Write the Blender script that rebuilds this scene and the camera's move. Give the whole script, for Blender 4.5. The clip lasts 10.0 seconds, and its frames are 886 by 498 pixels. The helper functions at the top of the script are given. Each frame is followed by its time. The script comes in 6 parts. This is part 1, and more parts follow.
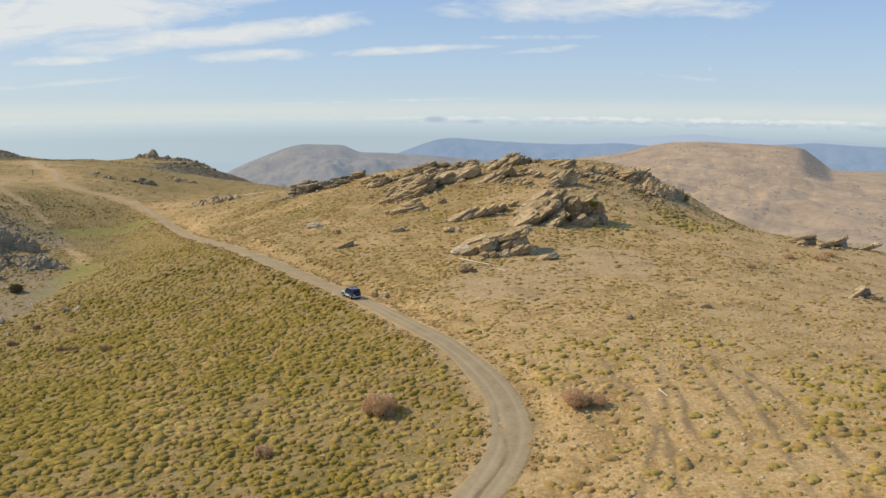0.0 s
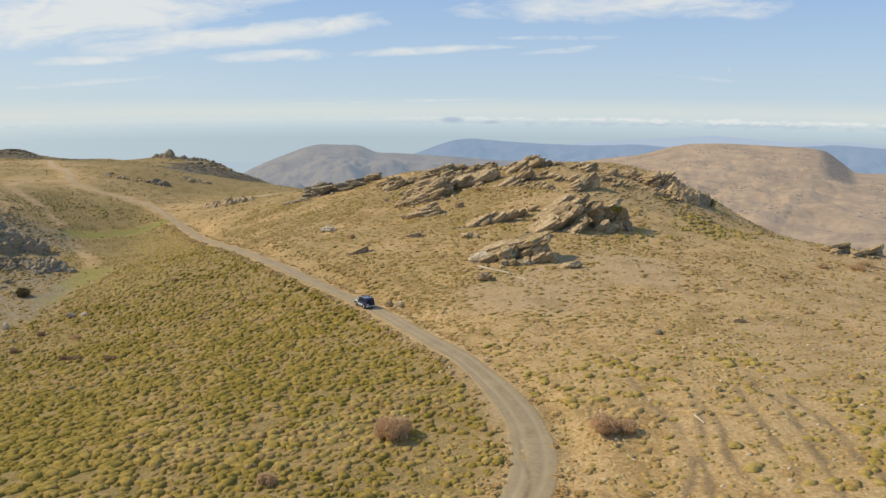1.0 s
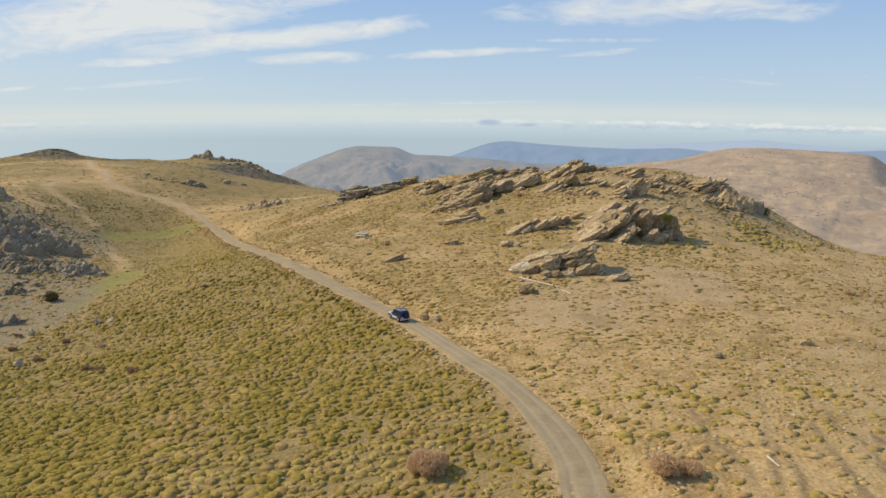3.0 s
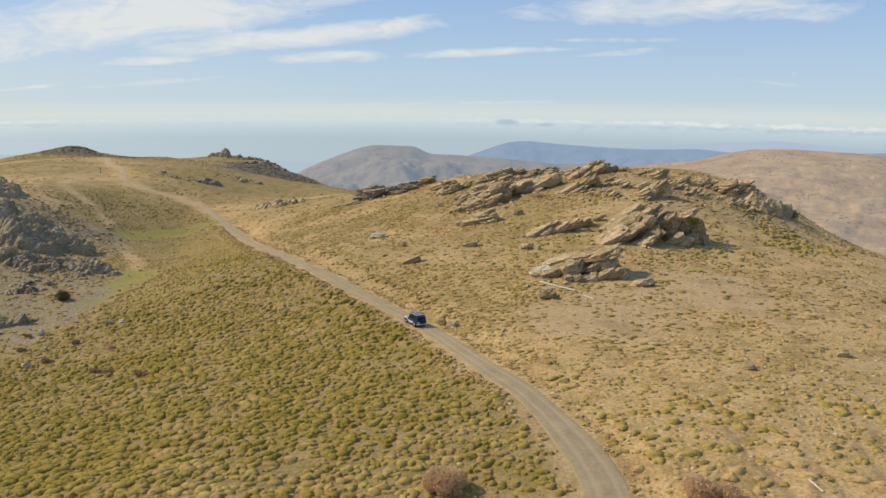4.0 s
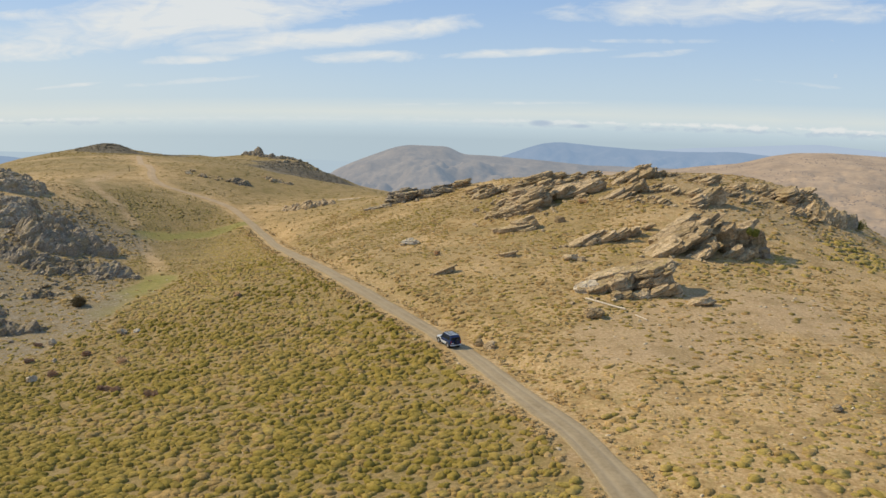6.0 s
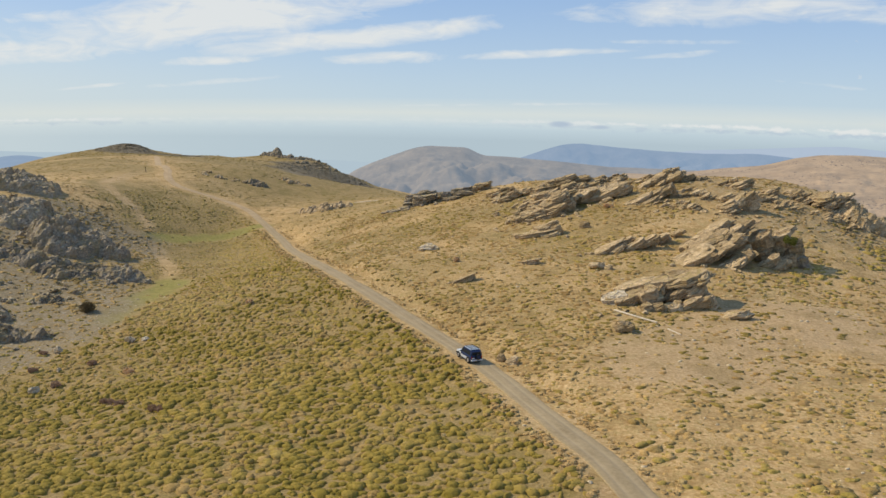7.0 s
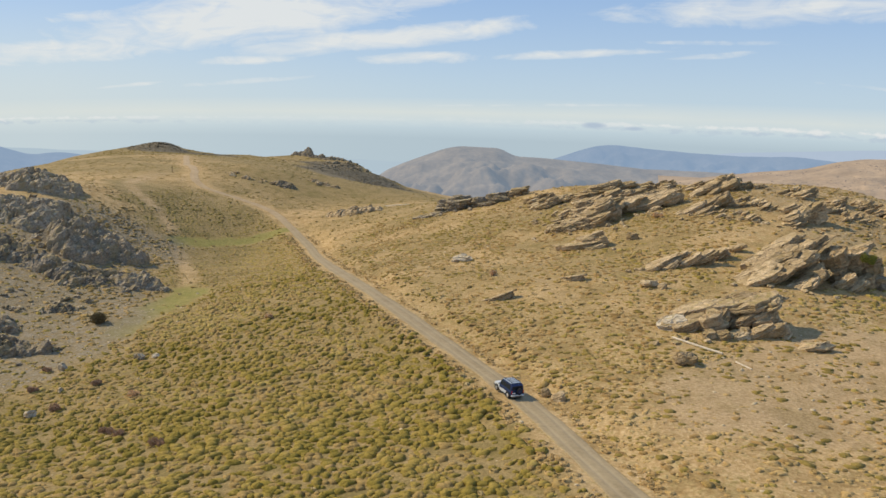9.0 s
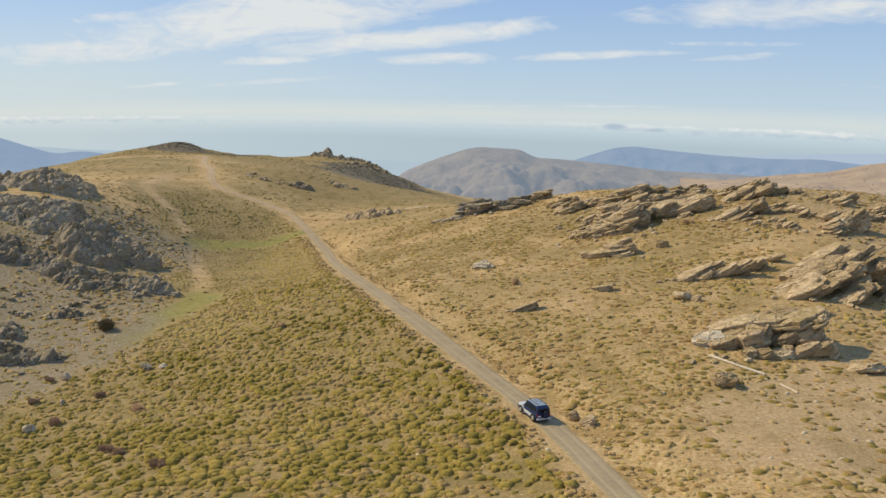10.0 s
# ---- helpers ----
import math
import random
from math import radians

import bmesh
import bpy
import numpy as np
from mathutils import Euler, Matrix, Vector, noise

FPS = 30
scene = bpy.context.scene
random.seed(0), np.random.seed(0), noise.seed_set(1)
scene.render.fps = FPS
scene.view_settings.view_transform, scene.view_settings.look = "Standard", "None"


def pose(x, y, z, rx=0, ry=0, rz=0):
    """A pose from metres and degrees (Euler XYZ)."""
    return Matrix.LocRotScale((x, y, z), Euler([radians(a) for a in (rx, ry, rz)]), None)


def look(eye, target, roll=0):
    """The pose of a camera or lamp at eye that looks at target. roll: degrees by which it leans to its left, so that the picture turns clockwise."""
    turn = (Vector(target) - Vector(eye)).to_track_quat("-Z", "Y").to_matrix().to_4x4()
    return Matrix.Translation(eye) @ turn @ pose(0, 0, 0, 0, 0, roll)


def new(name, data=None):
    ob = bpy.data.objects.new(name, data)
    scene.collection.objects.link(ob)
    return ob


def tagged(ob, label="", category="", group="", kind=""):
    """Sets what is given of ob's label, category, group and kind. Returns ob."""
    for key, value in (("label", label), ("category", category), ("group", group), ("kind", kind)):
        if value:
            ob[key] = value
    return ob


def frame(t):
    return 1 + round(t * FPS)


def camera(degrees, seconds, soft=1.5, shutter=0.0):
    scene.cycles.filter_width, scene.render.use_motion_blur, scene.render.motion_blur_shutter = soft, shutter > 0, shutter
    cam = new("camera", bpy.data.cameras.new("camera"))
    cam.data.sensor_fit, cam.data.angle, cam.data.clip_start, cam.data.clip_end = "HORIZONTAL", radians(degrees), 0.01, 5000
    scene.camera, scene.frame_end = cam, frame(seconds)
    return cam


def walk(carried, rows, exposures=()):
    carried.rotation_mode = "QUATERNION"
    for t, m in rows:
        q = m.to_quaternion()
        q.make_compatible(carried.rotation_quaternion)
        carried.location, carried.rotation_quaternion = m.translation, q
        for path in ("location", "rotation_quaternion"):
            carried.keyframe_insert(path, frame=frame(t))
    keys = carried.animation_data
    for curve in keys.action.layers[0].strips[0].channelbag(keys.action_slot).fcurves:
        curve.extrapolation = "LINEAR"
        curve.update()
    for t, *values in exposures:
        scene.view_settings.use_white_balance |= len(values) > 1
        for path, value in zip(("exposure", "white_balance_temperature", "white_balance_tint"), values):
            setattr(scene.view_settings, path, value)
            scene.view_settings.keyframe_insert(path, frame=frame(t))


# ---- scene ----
cam = camera(60.0, 10.0)
PATH = [
    (0, (4.013, -3.267, 32.3), (3.911, -1.296, 31.976), 0.2),
    (0.5, (3.702, -0.054, 32.44), (3.58, 1.916, 32.116), 0.3),
    (1, (3.402, 2.93, 32.564), (3.258, 4.898, 32.241), 0.4),
    (1.5, (3.091, 5.521, 32.59), (2.923, 7.488, 32.271), 0.5),
    (2, (2.696, 7.416, 32.662), (2.503, 9.382, 32.346), 0.7),
    (2.5, (2.395, 9.022, 32.673), (2.18, 10.985, 32.356), 0.7),
    (4, (1.232, 14.986, 32.424), (0.954, 16.94, 32.104), 1.0),
    (4.5, (0.779, 17.639, 32.451), (0.478, 19.59, 32.129), 1.2),
    (5, (0.161, 20.234, 32.455), (-0.159, 22.181, 32.132), 1.3),
    (5.5, (-0.519, 23.072, 32.397), (-0.859, 25.016, 32.075), 1.4),
    (7, (-2.69, 32.169, 32.467), (-3.097, 34.1, 32.147), 1.6),
    (7.5, (-3.467, 35.311, 32.503), (-3.903, 37.237, 32.183), 1.7),
    (8, (-4.396, 38.236, 32.532), (-4.85, 40.157, 32.212), 1.8),
    (8.5, (-5.197, 40.991, 32.623), (-5.666, 42.908, 32.302), 1.9),
    (9, (-6.121, 43.925, 32.694), (-6.606, 45.838, 32.372), 2.0),
    (9.5, (-6.916, 46.996, 32.725), (-7.425, 48.903, 32.402), 2.1),
    (10, (-7.971, 50.072, 32.759), (-8.504, 51.973, 32.437), 2.2),
]
walk(cam, [(t, look(eye, target, roll)) for t, eye, target, roll in PATH])

# ---------------------------------------------------------------- light
SUN_AZ, SUN_EL = radians(-88), radians(41)      # azimuth from +y, clockwise
sun = new("sun", bpy.data.lights.new("sun", "SUN"))
sun.data.energy, sun.data.angle, sun.data.color = 4.4, radians(0.6), (1.0, 0.85, 0.59)
toward = Vector((math.sin(SUN_AZ) * math.cos(SUN_EL), math.cos(SUN_AZ) * math.cos(SUN_EL), math.sin(SUN_EL)))
sun.matrix_world = look(toward * 500, (0, 0, 0))


class Nodes:
    """Short hand for building node trees."""

    def __init__(self, tree):
        self.tree = tree
        tree.nodes.clear()

    def add(self, kind):
        return self.tree.nodes.new(kind)

    def link(self, a, b):
        self.tree.links.new(a, b)

    def put(self, socket, value):
        if isinstance(value, bpy.types.NodeSocket):
            self.link(value, socket)
        else:
            socket.default_value = value

    def math(self, op, a, b=0.0, c=0.0, clamp=False):
        n = self.add("ShaderNodeMath")
        n.operation, n.use_clamp = op, clamp
        for s, v in zip(n.inputs, (a, b, c)):
            self.put(s, v)
        return n.outputs[0]

    def mix(self, fac, a, b, blend="MIX"):
        n = self.add("ShaderNodeMixRGB")
        n.blend_type = blend
        for s, v in zip(n.inputs, (fac, a, b)):
            self.put(s, v if isinstance(v, (float, int, bpy.types.NodeSocket)) else (*v[:3], 1))
        return n.outputs[0]

    def noise(self, vector, scale, detail=4.0, rough=0.55, warp=0.0):
        n = self.add("ShaderNodeTexNoise")
        self.put(n.inputs["Vector"], vector)
        n.inputs["Scale"].default_value, n.inputs["Detail"].default_value = scale, detail
        n.inputs["Roughness"].default_value, n.inputs["Distortion"].default_value = rough, warp
        return n.outputs["Fac"]

    def ramp(self, fac, *stops):
        n = self.add("ShaderNodeValToRGB")
        while len(n.color_ramp.elements) < len(stops):
            n.color_ramp.elements.new(0.5)
        for e, (at, col) in zip(n.color_ramp.elements, stops):
            e.position = at
            e.color = (*col, 1) if isinstance(col, tuple) else (col, col, col, 1)
        self.put(n.inputs[0], fac)
        return n.outputs[0]

    def scaled(self, vector, x, y, z):
        n = self.add("ShaderNodeMapping")
        self.link(vector, n.inputs[0])
        n.inputs["Scale"].default_value = (x, y, z)
        return n.outputs[0]


def build_world():
    world = bpy.data.worlds.new("sky")
    scene.world = world
    world.use_nodes = True
    k = Nodes(world.node_tree)
    sky = k.add("ShaderNodeTexSky")
    sky.sky_type, sky.sun_disc = "NISHITA", False
    sky.sun_elevation, sky.sun_rotation = SUN_EL, SUN_AZ
    sky.altitude, sky.air_density, sky.dust_density, sky.ozone_density = 2000, 1.0, 0.6, 1.2
    co = k.add("ShaderNodeTexCoord").outputs["Generated"]
    sep = k.add("ShaderNodeSeparateXYZ")
    k.link(co, sep.inputs[0])
    dx, dy, dz = sep.outputs
    ahead = k.math("MAXIMUM", dy, 0.08)
    u, v = k.math("DIVIDE", dx, ahead), k.math("DIVIDE", dz, ahead)
    flat = k.add("ShaderNodeCombineXYZ")
    k.link(u, flat.inputs[0]), k.link(v, flat.inputs[1])
    # streaky texture of high thin cloud
    streak = k.noise(k.scaled(flat.outputs[0], 2.2, 15.0, 1.0), 1.6, 7.0, 0.62, 0.8)
    tuft = k.noise(k.scaled(flat.outputs[0], 14.0, 40.0, 1.0), 1.0, 5.0, 0.6, 1.2)
    grain = k.math("ADD", k.math("MULTIPLY", streak, 0.6), k.math("MULTIPLY", tuft, 0.4))

    def patch(cu, cv, ru, rv, slope, gain):
        a = k.math("SUBTRACT", u, cu)
        b = k.math("SUBTRACT", k.math("SUBTRACT", v, cv), k.math("MULTIPLY", a, slope))
        r = k.math("ADD", k.math("POWER", k.math("ABSOLUTE", k.math("DIVIDE", a, ru)), 2.0), k.math("POWER", k.math("ABSOLUTE", k.math("DIVIDE", b, rv)), 2.0))
        return k.math("MULTIPLY", k.math("SUBTRACT", 1.0, r, clamp=True), gain)

    total = None
    for cloud in CLOUDS:
        p = patch(*cloud)
        total = p if total is None else k.math("MAXIMUM", total, p)
    cover = k.math("MULTIPLY", k.math("SUBTRACT", k.math("ADD", total, k.math("MULTIPLY", k.math("SUBTRACT", grain, 0.5), 3.0)), 0.24), 1.35, clamp=True)
    cover = k.math("MULTIPLY", cover, k.math("MULTIPLY", total, 4.0, clamp=True))
    # clear sky, paler towards the horizon, and haze below it
    haze = k.math("POWER", k.math("SUBTRACT", 1.0, k.math("MULTIPLY", k.math("MAXIMUM", v, 0.0), 5.2), clamp=True), 1.4)
    base = k.mix(0.62, sky.outputs[0], CLEAR_SKY)
    base = k.mix(k.math("MULTIPLY", haze, 0.9), base, HAZE)
    bright = k.math("MULTIPLY", k.math("MULTIPLY", k.math("SUBTRACT", -0.25, u), 1.6, clamp=True), k.math("SUBTRACT", 1.0, k.math("MULTIPLY", v, 4.0), clamp=True))
    base = k.mix(k.math("MULTIPLY", bright, 0.45), base, VEIL)
    below = k.math("MULTIPLY", k.math("SUBTRACT", 0.002, k.math("ADD", v, k.math("MULTIPLY", k.math("MULTIPLY", u, u), 0.024))), 50.0, clamp=True)
    base = k.mix(k.math("MULTIPLY", below, k.math("SUBTRACT", 1.0, k.math("MULTIPLY", bright, 0.6))), base, LOW_HAZE)
    # pale veil above the horizon
    arc = k.math("ADD", v, k.math("MULTIPLY", k.math("MULTIPLY", u, u), 0.024))
    veil = k.math("MULTIPLY", k.math("SUBTRACT", 1.0, k.math("ABSOLUTE", k.math("DIVIDE", k.math("SUBTRACT", arc, 0.016), 0.020)), clamp=True), k.math("ADD", 0.5, streak))
    base = k.mix(k.math("MULTIPLY", veil, 0.8, clamp=True), base, VEIL)
    # broken bank of low clouds, white above and grey below
    puff = k.math("ADD", k.math("MULTIPLY", k.noise(k.scaled(flat.outputs[0], 42.0, 95.0, 1.0), 1.0, 5.0, 0.62, 0.3), 0.75), k.math("MULTIPLY", k.noise(k.scaled(flat.outputs[0], 5.0, 1.0, 1.0), 1.0, 2.0), 0.25))
    side = k.math("MULTIPLY", k.math("ADD", u, 0.22), 3.0, clamp=True)
    west = k.math("MULTIPLY", k.math("SUBTRACT", -0.55, u), 4.0, clamp=True)
    side = k.math("ADD", k.math("MULTIPLY", side, 0.8), k.math("ADD", k.math("MULTIPLY", west, 0.6), 0.2), clamp=True)
    for at, thick, tone, amount in ((0.0015, 0.0085, BANK_GREY, 0.55), (0.0065, 0.0075, CLOUD, 0.9)):
        row = k.math("SUBTRACT", 1.0, k.math("ABSOLUTE", k.math("DIVIDE", k.math("SUBTRACT", arc, at), thick)), clamp=True)
        bank = k.math("MULTIPLY", k.math("SUBTRACT", k.math("ADD", puff, k.math("MULTIPLY", row, 0.26)), 0.67), 9.0, clamp=True)
        base = k.mix(k.math("MULTIPLY", k.math("MULTIPLY", bank, side), amount), base, tone)
    for lens in ((-0.062, 0.0045, 0.018, 0.0045, 0.0, 1.0), (-0.012, 0.0020, 0.014, 0.0030, 0.0, 0.8)):
        base = k.mix(k.math("MULTIPLY", patch(*lens), 1.2, clamp=True), base, BANK_GREY)
    base = k.mix(k.math("MULTIPLY", cover, 0.9), base, CLOUD)
    bg = k.add("ShaderNodeBackground")
    k.link(base, bg.inputs[0])
    bg.inputs[1].default_value = SKY_STRENGTH
    out = k.add("ShaderNodeOutputWorld")
    k.link(bg.outputs[0], out.inputs[0])


SKY_STRENGTH = 0.10
CLEAR_SKY, HAZE, LOW_HAZE, VEIL, CLOUD, BANK_GREY = (3.5, 5.4, 8.6), (5.6, 6.7, 7.15), (4.45, 5.45, 6.05), (6.9, 7.35, 7.05), (7.7, 7.9, 7.8), (4.5, 5.4, 6.4)
# thin clouds: direction across and up (tangents), half sizes, slope, density
CLOUDS = [
    (-0.56, 0.138, 0.36, 0.050, 0.10, 1.0), (-0.86, 0.088, 0.24, 0.022, 0.05, 0.85), (-0.36, 0.108, 0.28, 0.018, 0.09, 0.95), (-0.22, 0.124, 0.09, 0.011, 0.20, 0.55),
    (-0.555, 0.079, 0.095, 0.009, 0.05, 0.85), (-0.29, 0.084, 0.13, 0.011, 0.03, 0.85), (-0.10, 0.092, 0.19, 0.007, 0.05, 0.65), (-0.75, 0.039, 0.08, 0.004, 0.10, 0.75),
    (-0.55, 0.050, 0.17, 0.005, 0.08, 0.40), (0.14, 0.146, 0.24, 0.024, 0.03, 0.90), (0.30, 0.142, 0.05, 0.018, 0.0, 0.40), (0.09, 0.107, 0.13, 0.004, 0.0, 0.42),
    (0.08, 0.092, 0.09, 0.005, 0.09, 0.55), (0.28, 0.055, 0.13, 0.004, -0.09, 0.42), (-0.12, 0.028, 0.20, 0.003, 0.03, 0.45), (-0.80, 0.138, 0.11, 0.013, 0.03, 0.70),
    (-0.62, 0.168, 0.12, 0.012, 0.0, 0.60), (-1.3, 0.10, 0.30, 0.04, 0.0, 0.60),
]
build_world()


# ---------------------------------------------------------------- lie of the land
# rises and hollows: centre, breadth, height
HILLS = [
    (20, 240, 40, 16.0), (-100, 140, 40, -12.9), (-270, 380, 90, 2.5), (-38, 76, 28, -4.0),
    (-122, 244, 28, -11.7), (-178, 230, 28, 4.9), (-52, 272, 28, 1.3), (102, 202, 28, 6.1),
    (-164, 342, 28, 5.4), (-24, 216, 28, -6.0), (-38, 174, 28, 1.9), (-10, 272, 28, 6.2),
    (-122, 314, 28, -6.3), (-38, 132, 28, -5.0), (-94, 216, 28, -4.7), (4, 48, 28, -8.0),
    (-94, 90, 28, -6.6), (60, 188, 28, -3.8), (32, 118, 28, -2.9), (-66, 48, 28, -6.8),
    (-122, 174, 28, -2.1), (60, 240, 20, 4.7), (82, 228, 22, -7.9),
]
HILLS += [
    (-180, 695, 90, -25.5), (-360, 605, 90, -1.2), (-304, 692, 28, 1.8), (-405, 770, 70, -6.2),
    (-330, 730, 55, -7.1), (-300, 695, 25, 6.5), (-200, 600, 70, 1.2), (-140, 490, 55, -10.9),
    (-95, 405, 45, -3.3), (-330, 560, 60, -1.2), (-260, 500, 60, 3.4), (-160, 420, 45, -0.6),
    (-470, 650, 60, 8.5), (-424, 640, 24, 4.0), (-384, 658, 22, -8.0), (-282, 497, 40, -2.6), (-400, 622, 15, 4.5),
    (-437, 632, 22, -6.0), (-358, 619, 22, -4.0), (-328, 625, 22, 2.9), (-284, 701, 20, 4.0), (-248, 668, 22, 12.0), (-208, 622, 20, 5.0), (-157, 548, 24, -4.5),
    (-98, 186, 9, -1.6), (-120, 232, 12, -0.8), (2, 241, 13, -1.7), (31, 237, 13, -1.7), (-8, 264, 14, -1.8), (7, 261, 13, -2.6), (22, 256, 10, -1.2),
]


def capsule(x, y, ax, ay, bx, by, r):
    h = np.clip(((x - ax) * (bx - ax) + (y - ay) * (by - ay)) / ((bx - ax) ** 2 + (by - ay) ** 2), 0, 1)
    return np.hypot(x - ax - h * (bx - ax), y - ay - h * (by - ay)) - r


LATTICE = np.random.default_rng(7).random((256, 256))


def ripple(x, y, size, octaves=3):
    """Smooth value noise about 0, for arrays."""
    total, gain = np.zeros_like(np.asarray(x, float)), 1.0
    for o in range(octaves):
        a, b = np.asarray(x, float) / size + 17.3 * o, np.asarray(y, float) / size + 9.1 * o
        i, j = np.floor(a).astype(int), np.floor(b).astype(int)
        s, t = a - i, b - j
        s, t = s * s * (3 - 2 * s), t * t * (3 - 2 * t)
        g = lambda p, q: LATTICE[p & 255, q & 255]
        total = total + gain * ((g(i, j) * (1 - s) + g(i + 1, j) * s) * (1 - t) + (g(i, j + 1) * (1 - s) + g(i + 1, j + 1) * s) * t - 0.5)
        size, gain = size / 2, gain / 2
    return total


def bare_height(x, y):
    """The broad forms of the mountain shoulder and of the valley round it."""
    x, y = np.asarray(x, float), np.asarray(y, float)
    d1, d2 = capsule(x, y, -20, -60, 5, 215, 75), capsule(x, y, -70, 140, -330, 640, 105)
    m = np.minimum(d1, d2)
    d = m - 30 * np.log(np.exp(-(d1 - m) / 30) + np.exp(-(d2 - m) / 30))
    q = np.logaddexp(0, np.maximum(d, -60) / 25) * 25
    z = -110 * (1 - np.exp(-q * 0.42 / 110)) + 8.05
    for cx, cy, s, h in HILLS:
        z = z + h * np.exp(-((x - cx) ** 2 + (y - cy) ** 2) / (2 * s * s))
    far = np.clip((d - 200) / 900, 0, 1)
    z = z - 115 * far * far * (3 - 2 * far)
    z = z + np.clip((d - 60) / 400, 0, 1) * 26 * ripple(x, y, 420, 4)
    return z


ROAD = [(-40, -60), (-22, 0), (-12, 25), (-4, 42), (1.0, 55), (3.6, 62.2), (5.6, 67), (7.0, 71.5), (7.3, 76.5), (6.4, 82.9), (3.7, 90.5), (0.0, 98.7), (-2.4, 103.2), (-6.4, 109.8), (-10.7, 117.3), (-14.9, 125.1), (-19.2, 132.0),
        (-23.9, 138.6), (-31.6, 148.5), (-41.3, 160.3), (-53, 174.8), (-68, 196), (-81.7, 218.5), (-97.3, 246.2), (-110, 264.3), (-120.4, 277), (-128.2, 285.2), (-137, 290.3), (-146, 292.3), (-153, 293),
        (-160.5, 295.2), (-167, 300), (-174.5, 309.5), (-181.5, 321), (-206, 354), (-225, 383), (-262, 440)]


def spline(points, step=1.0):
    """A smooth line through the points, about one sample a step."""
    pts = [Vector((*p, 0)) for p in points]
    pts = [2 * pts[0] - pts[1]] + pts + [2 * pts[-1] - pts[-2]]
    out = []
    for a, b, c, d in zip(pts, pts[1:], pts[2:], pts[3:]):
        n = max(1, int((c - b).length / step))
        for k in range(n):
            t = k / n
            q = 0.5 * (2 * b + (c - a) * t + (2 * a - 5 * b + 4 * c - d) * t * t + (3 * b - a - 3 * c + d) * t ** 3)
            out.append((q.x, q.y))
    out.append((pts[-2].x, pts[-2].y))
    return np.array(out)


ROAD_LINE = spline(ROAD)
ROAD_Z = bare_height(ROAD_LINE[:, 0], ROAD_LINE[:, 1])
ROAD_Z = np.convolve(np.pad(ROAD_Z, 6, mode="edge"), np.ones(13) / 13, mode="valid")


def to_line(x, y, line):
    """Distance to a line, index of its nearest sample, and side (minus: left)."""
    x, y = np.ravel(x), np.ravel(y)
    dist, near = np.full(x.shape, 1e9), np.zeros(x.shape, int)
    for s in range(0, len(x), 4000):
        d = (x[s:s + 4000, None] - line[None, :, 0]) ** 2 + (y[s:s + 4000, None] - line[None, :, 1]) ** 2
        near[s:s + 4000] = d.argmin(1)
        dist[s:s + 4000] = np.sqrt(d.min(1))
    run = np.gradient(line, axis=0)
    side = run[near, 1] * (x - line[near, 0]) - run[near, 0] * (y - line[near, 1])
    return dist, near, side


def height(x, y):
    shape = np.shape(x)
    x, y = np.ravel(np.asarray(x, float)), np.ravel(np.asarray(y, float))
    z = bare_height(x, y)
    z = z + 0.55 * ripple(x, y, 17, 3) + 0.22 * ripple(x + 31, y, 3.5, 2)
    box = (x > -300) & (x < 40) & (y > -85) & (y < 470)
    if box.any():
        d, near, _ = to_line(x[box], y[box], ROAD_LINE)
        w = np.clip((d - 3.2) / 3.5, 0, 1)
        w = w * w * (3 - 2 * w)
        sunk = 0.07
        z[box] = z[box] * w + (ROAD_Z[near] - sunk) * (1 - w)
    return z.reshape(shape)


def ground_at(x, y):
    return float(height(np.array([x]), np.array([y]))[0])


# ---------------------------------------------------------------- materials
def material(name):
    m = bpy.data.materials.new(name)
    m.use_nodes = True
    k = Nodes(m.node_tree)
    bsdf, out = k.add("ShaderNodeBsdfPrincipled"), k.add("ShaderNodeOutputMaterial")
    k.link(bsdf.outputs[0], out.inputs[0])
    bsdf.inputs["Specular IOR Level"].default_value = 0.25
    return m, k, bsdf


def bump(k, bsdf, height_socket, strength, distance):
    n = k.add("ShaderNodeBump")
    n.inputs["Strength"].default_value, n.inputs["Distance"].default_value = strength, distance
    k.link(height_socket, n.inputs["Height"])
    k.link(n.outputs[0], bsdf.inputs["Normal"])


def attribute(k, name):
    n = k.add("ShaderNodeAttribute")
    n.attribute_name = name
    return n.outputs["Fac"]


